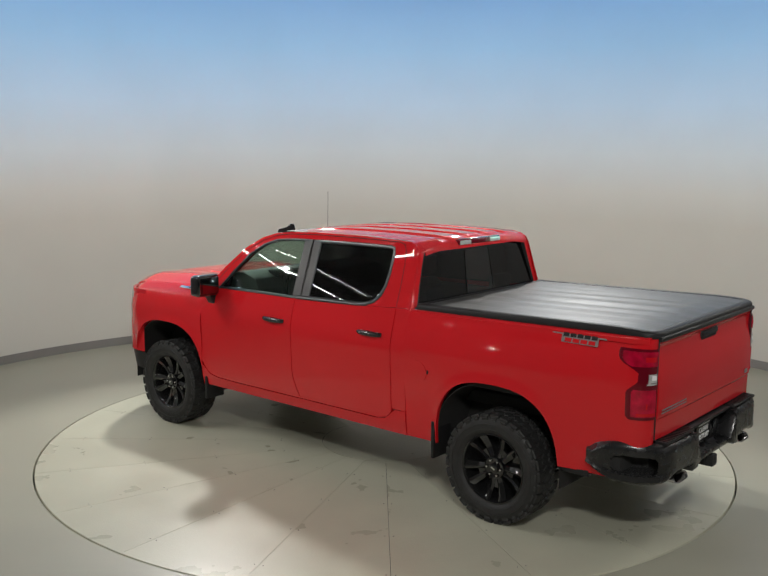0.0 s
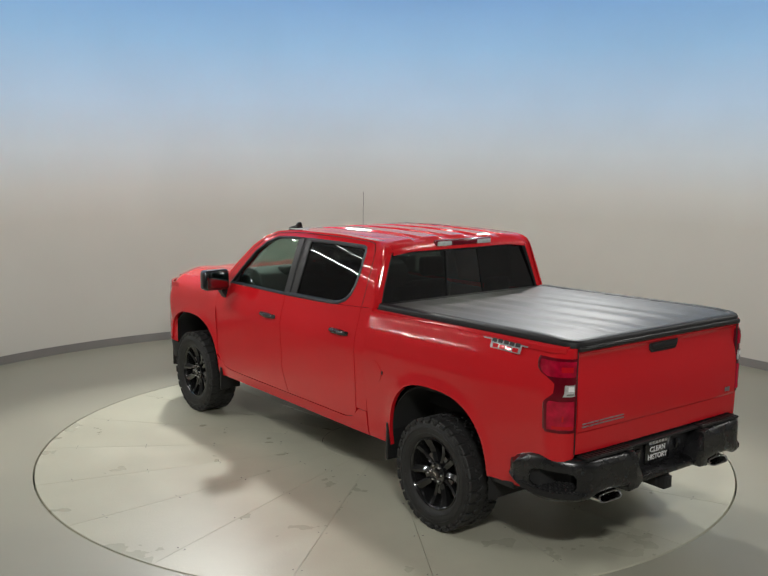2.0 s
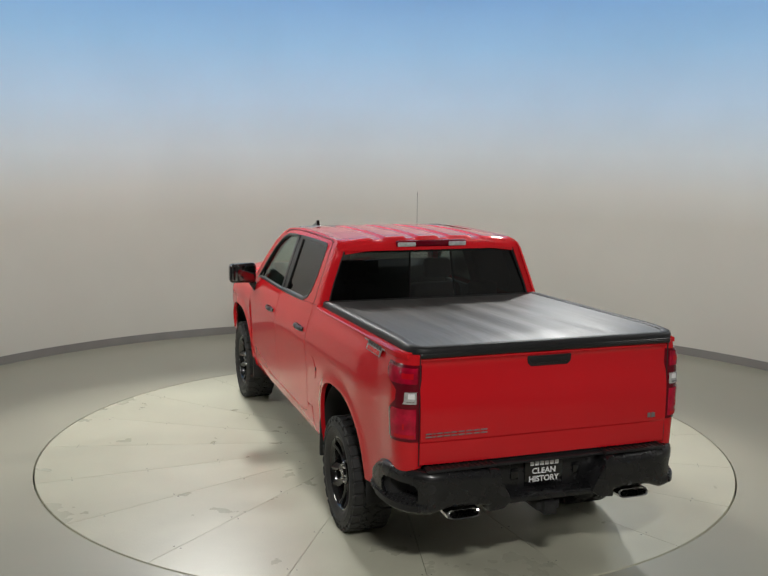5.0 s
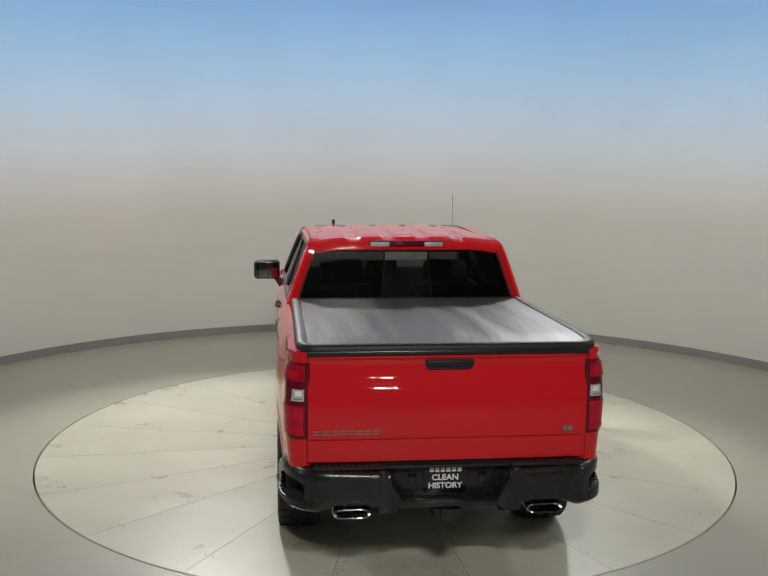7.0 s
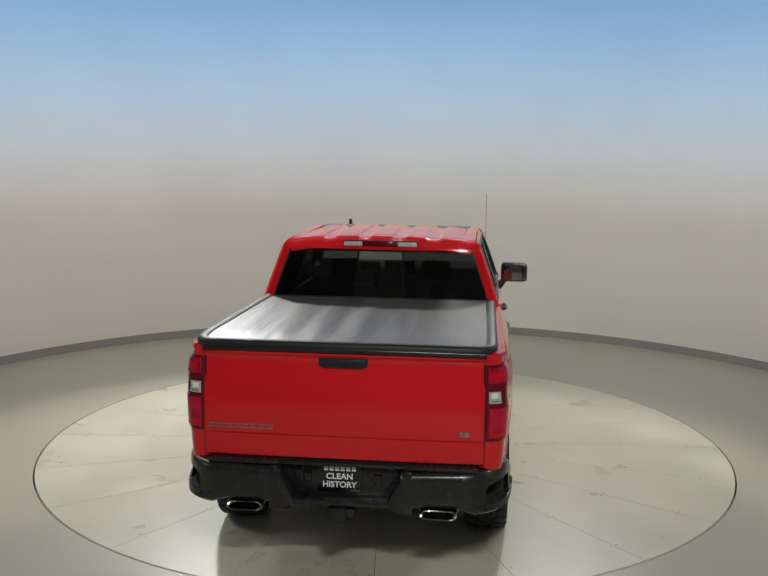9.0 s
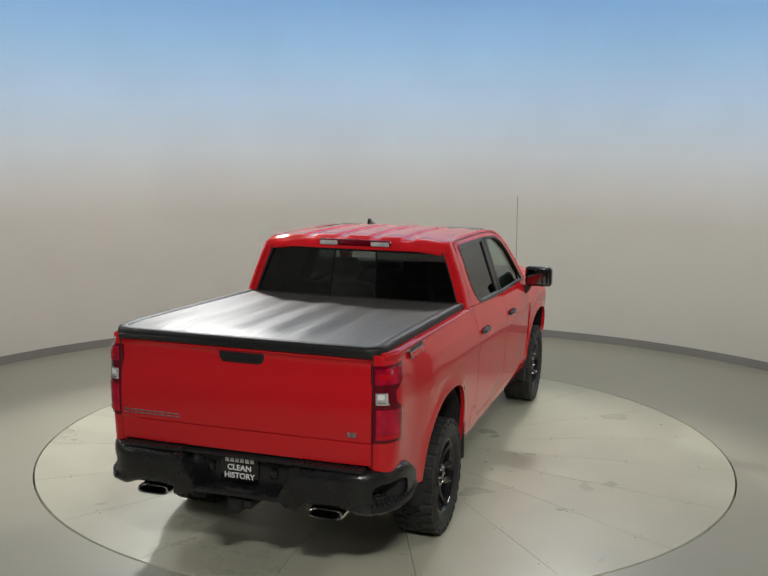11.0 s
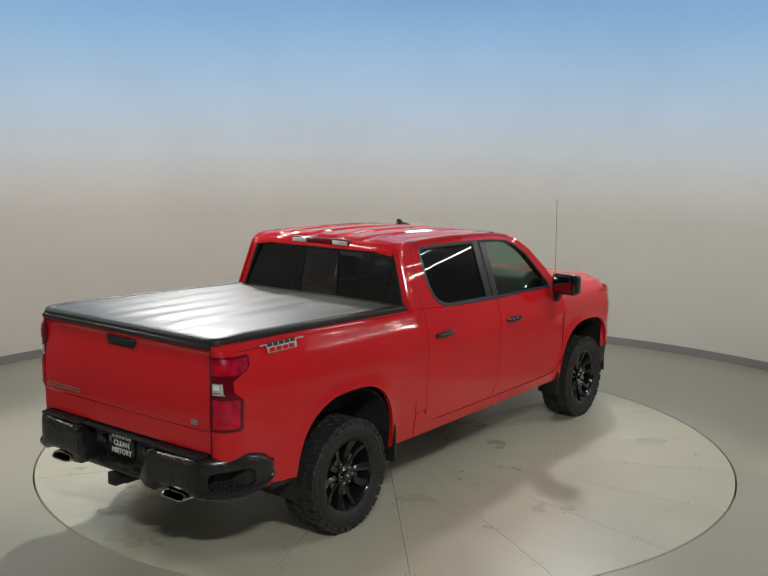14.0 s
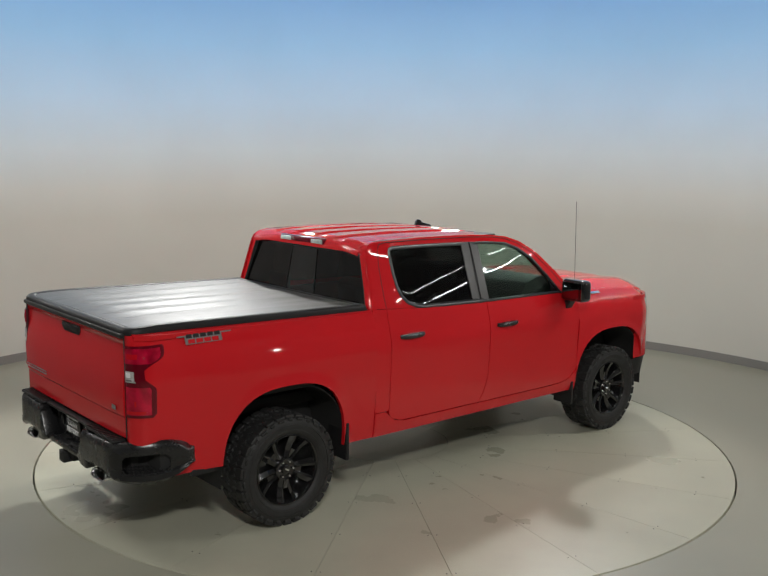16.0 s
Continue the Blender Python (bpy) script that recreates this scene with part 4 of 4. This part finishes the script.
    text_mesh("CLEAN", 0.05, 0.001, M_WHITE, tag, pose(-0.016, -3.017, 0.693) @ pose(0, 0, 0, 90, 0, 0), "plate_word", "white word", wide=1.05)
    text_mesh("HISTORY", 0.05, 0.001, M_WHITE, tag, pose(-0.016, -3.017, 0.642) @ pose(0, 0, 0, 90, 0, 0), "plate_word", "white word", wide=1.02)
    # hitch receiver
    hitch = part("hitch", box(0, -2.93, 0.495, 0.16, 0.26, 0.06, 0.01), M_UNDER, truck, "black tow hitch receiver")
    bm = box(-0.01, -3.06, 0.495, 0.085, 0.10, 0.085, 0.008)
    part("receiver", bm, M_BLACK, hitch)
    # Flat dark plate in place of the shaded opening of the receiver.
    part("receiver_dark_plate", box(-0.01, -3.111, 0.495, 0.05, 0.004, 0.05, 0.002, seg=1), M_UNDER, hitch)
    # exhaust tips: flattened chrome rings
    for side in (-1, 1):
        cx = side * 0.585
        def tip(u, v):
            a = 2 * math.pi * u
            c, s = math.cos(a), math.sin(a)
            q = [(0.0, -2.94), (1.0, -2.94), (1.0, -3.085), (0.95, -3.095), (0.84, -3.093), (0.80, -3.08), (0.80, -2.97)][round(v * 6)]
            w, h = 0.112 * max(q[0], 0.02), 0.023 * max(q[0] - (0.18 if q[0] < 0.9 and q[0] > 0 else 0), 0.02)
            return (cx + w * math.copysign(abs(c) ** 0.45, c), q[1] + 0.02 * s, 0.524 + h * math.copysign(abs(s) ** 0.55, s))
        part("exhaust_tip", sheet(40, 6, tip), M_CHROME, truck, "polished flattened exhaust tip")
    # soft tonneau cover
    cover = group("bed_cover", truck)
    tagged(cover, "black vinyl folding bed cover with rubber edges")
    rnd = random.Random(4)
    ph = [(rnd.uniform(2, 9), rnd.uniform(0.3, 2.2), rnd.uniform(0, 6.28)) for _ in range(8)]
    def fall(y):
        """How far the cover lies below its highest line: it follows the bed and droops at the tail."""
        return 1.08 * bed_drop(y) + 0.016 * max(0.0, (-2.72 - y) / 0.27) ** 1.6
    def skin(u, v):
        x = -0.842 + 1.684 * v
        y = -2.955 + 1.82 * u
        e = min(1, 8 * u, 8 * (1 - u), 10 * v, 10 * (1 - v))
        ripple = sum(0.0010 * math.sin(a * x * 3.0 + b * y + c) for a, b, c in ph)
        return (x, y, 1.541 - fall(y) + e * ripple)
    part("cover_skin", sheet(120, 60, skin, back=(0, 0, -0.02)), M_VINYL, cover, "taut black vinyl with faint ripples", angle=60)
    # one rail bent round the two tail corners, with a rounded section
    line, rc = [], 0.085
    for side in (1, -1):
        arc = [(side * (0.874 - rc + rc * math.cos(a)), -2.987 + rc - rc * math.sin(a)) for a in (math.pi / 2 * k / 8 for k in range(9))]
        leg = [(side * 0.874, -1.10 - 1.80 * k / 18) for k in range(18)]
        run = leg + arc
        line += run if side > 0 else run[::-1]
    section = [(-0.037, -0.022), (-0.037, 0.010), (-0.030, 0.020), (-0.018, 0.024), (0.016, 0.024), (0.030, 0.018), (0.037, 0.006), (0.037, -0.022)]
    bm = bmesh.new()
    rows = []
    for k, p in enumerate(line):
        t = (Vector(line[min(k + 1, len(line) - 1)]) - Vector(line[max(k - 1, 0)])).normalized()
        out = Vector((-t.y, t.x))
        out = out if out.dot(Vector((p[0], p[1] + 2.0))) > 0 else -out
        rows.append([bm.verts.new((p[0] + out.x * w, p[1] + out.y * w, 1.523 - fall(p[1]) + h)) for w, h in section])
    for p, q in zip(rows, rows[1:]):
        for k in range(len(section)):
            bm.faces.new((p[k], p[(k + 1) % len(section)], q[(k + 1) % len(section)], q[k]))
    bm.faces.new(rows[0])
    bm.faces.new(rows[-1][::-1])
    part("cover_rail", bm, M_RAIL, cover, "black edge rail with rounded corners")
    part("cover_rail", box(0, -1.125, 1.522 - fall(-1.125), 1.74, 0.07, 0.044, 0.014, seg=3), M_RAIL, cover, "black front rail")


def truck_inside(truck):
    part("floor_pan", box(0, 0.1, 0.50, 1.80, 2.4, 0.12, 0.02), M_UNDER, truck)
    part("bed_floor", box(0, -2.05, 0.80, 1.30, 1.90, 0.10, 0.02), M_UNDER, truck)
    part("bed_front", box(0, -1.10, 1.09, 1.78, 0.03, 0.70, 0.01), M_UNDER, truck)
    for s in (-1, 1):
        part("frame_rail", box(s * 0.42, -0.2, 0.47, 0.10, 5.2, 0.16, 0.02), M_UNDER, truck)
        part("bed_wall", box(s * 0.86, -2.05, 1.18, 0.04, 1.90, 0.48, 0.01), M_UNDER, truck)
        part("door_lining", box(s * 0.88, 0.15, 1.0, 0.05, 2.25, 0.76, 0.02), M_TRIM, truck, "dark grey door lining")
    part("rear_axle", rod([(-0.75, -AXLE, 0.415), (0.75, -AXLE, 0.415)], 0.06), M_UNDER, truck)
    part("axle_housing", lathe([(-0.16, 0.05), (-0.12, 0.13), (0, 0.16), (0.12, 0.13), (0.16, 0.05)], 24), M_UNDER, truck).matrix_basis = pose(0, -AXLE, 0.415)
    part("engine_block", box(0, 1.9, 0.78, 1.05, 1.2, 0.72, 0.05), M_UNDER, truck)
    part("dashboard", prism([(0.72, 1.0), (0.70, 1.40), (0.76, 1.50), (0.90, 1.545), (1.02, 1.54), (1.13, 1.49), (1.23, 1.40), (1.23, 1.0)], -0.86, 0.86, "x", 0.02), M_TRIM, truck, "dark grey dashboard")
    ring = bmesh.new()
    pts = [(0.19 * math.cos(a), 0.19 * math.sin(a), 0) for a in (2 * math.pi * k / 24 for k in range(25))]
    rod(pts, 0.016, ring, 8)
    rod([(-0.19, 0, 0), (0.19, 0, 0)], 0.018, ring, 8)
    rod([(0, -0.19, 0), (0, 0, 0)], 0.018, ring, 8)
    wheel = part("steering_wheel", ring, M_GLOSSB, truck, "black steering wheel")
    wheel.matrix_basis = pose(-0.40, 0.62, 1.33, 65, 0, 0)
    for x in (-0.40, 0.40):
        seat = group("front_seat", truck)
        tagged(seat, "black leather front seat")
        seat.matrix_basis = pose(x, 0.12, 0.56)
        part("seat_cushion", box(0, 0.1, 0.22, 0.52, 0.52, 0.2, 0.07, seg=4), M_SEAT, seat)
        part("seat_back", box(0, -0.20, 0.58, 0.50, 0.16, 0.66, 0.07, seg=4, rot=Matrix.Rotation(0.2, 4, "X")), M_SEAT, seat)
        part("head_restraint", box(0, -0.30, 1.04, 0.26, 0.10, 0.18, 0.045, seg=4), M_SEAT, seat)
    part("rear_seat_cushion", box(0, -0.55, 0.78, 1.50, 0.5, 0.2, 0.07, seg=4), M_SEAT, truck)
    part("rear_seat_back", box(0, -0.87, 1.10, 1.50, 0.16, 0.62, 0.07, seg=4, rot=Matrix.Rotation(0.15, 4, "X")), M_SEAT, truck)
    for x in (-0.5, 0.5):
        part("rear_head_restraint", box(x, -0.93, 1.50, 0.26, 0.09, 0.16, 0.04, seg=4), M_SEAT, truck)
    part("headliner", box(0, -0.2, 1.925, 1.38, 1.45, 0.02, 0.005), M_TRIM, truck)
    part("screen_hood", box(0, 0.74, 1.50, 0.30, 0.04, 0.14, 0.015), M_GLOSSB, truck, "gloss black dashboard screen")
    part("dash_cowl", box(-0.40, 0.80, 1.52, 0.42, 0.14, 0.08, 0.03, seg=3), M_TRIM, truck)
    part("cabin_mirror", box(0, 0.80, 1.74, 0.26, 0.03, 0.07, 0.015), M_BLACK, truck)


def pickup():
    truck = group("pickup_truck")
    tagged(truck, "bright red crew-cab pickup truck with black off-road trim", "pickup truck")
    truck_inside(truck)
    truck_sides(truck)
    truck_top(truck)
    truck_rear(truck)
    first = wheel_mesh(truck)
    tagged(first, "black off-road wheel")
    first.matrix_basis = pose(0.868, FRONT, 0.400, 0, 0, 0)
    for x, y, turn in ((0.875, -AXLE, 0), (-0.868, FRONT, 180), (-0.875, -AXLE, 180)):
        copy_thing(first, pose(x, y, 0.400, 17 * y, 0, turn))
    return truck


truck = pickup()


def motions():
    """The table and the truck on it turn together at a steady pace."""
    start, rate, ox, oy = 50.381, -6.24655, 0.043, 0.085
    turns, rides = [], []
    for k in range(33):
        t = 0.5 * k
        a = start + rate * t
        c, s = math.cos(radians(a)), math.sin(radians(a))
        turns.append((t, pose(0, 0, 0, 0, 0, a)))
        rides.append((t, pose(c * ox - s * oy, s * ox + c * oy, 0, 0, 0, a)))
    walk(table, turns)
    walk(truck, rides)


motions()
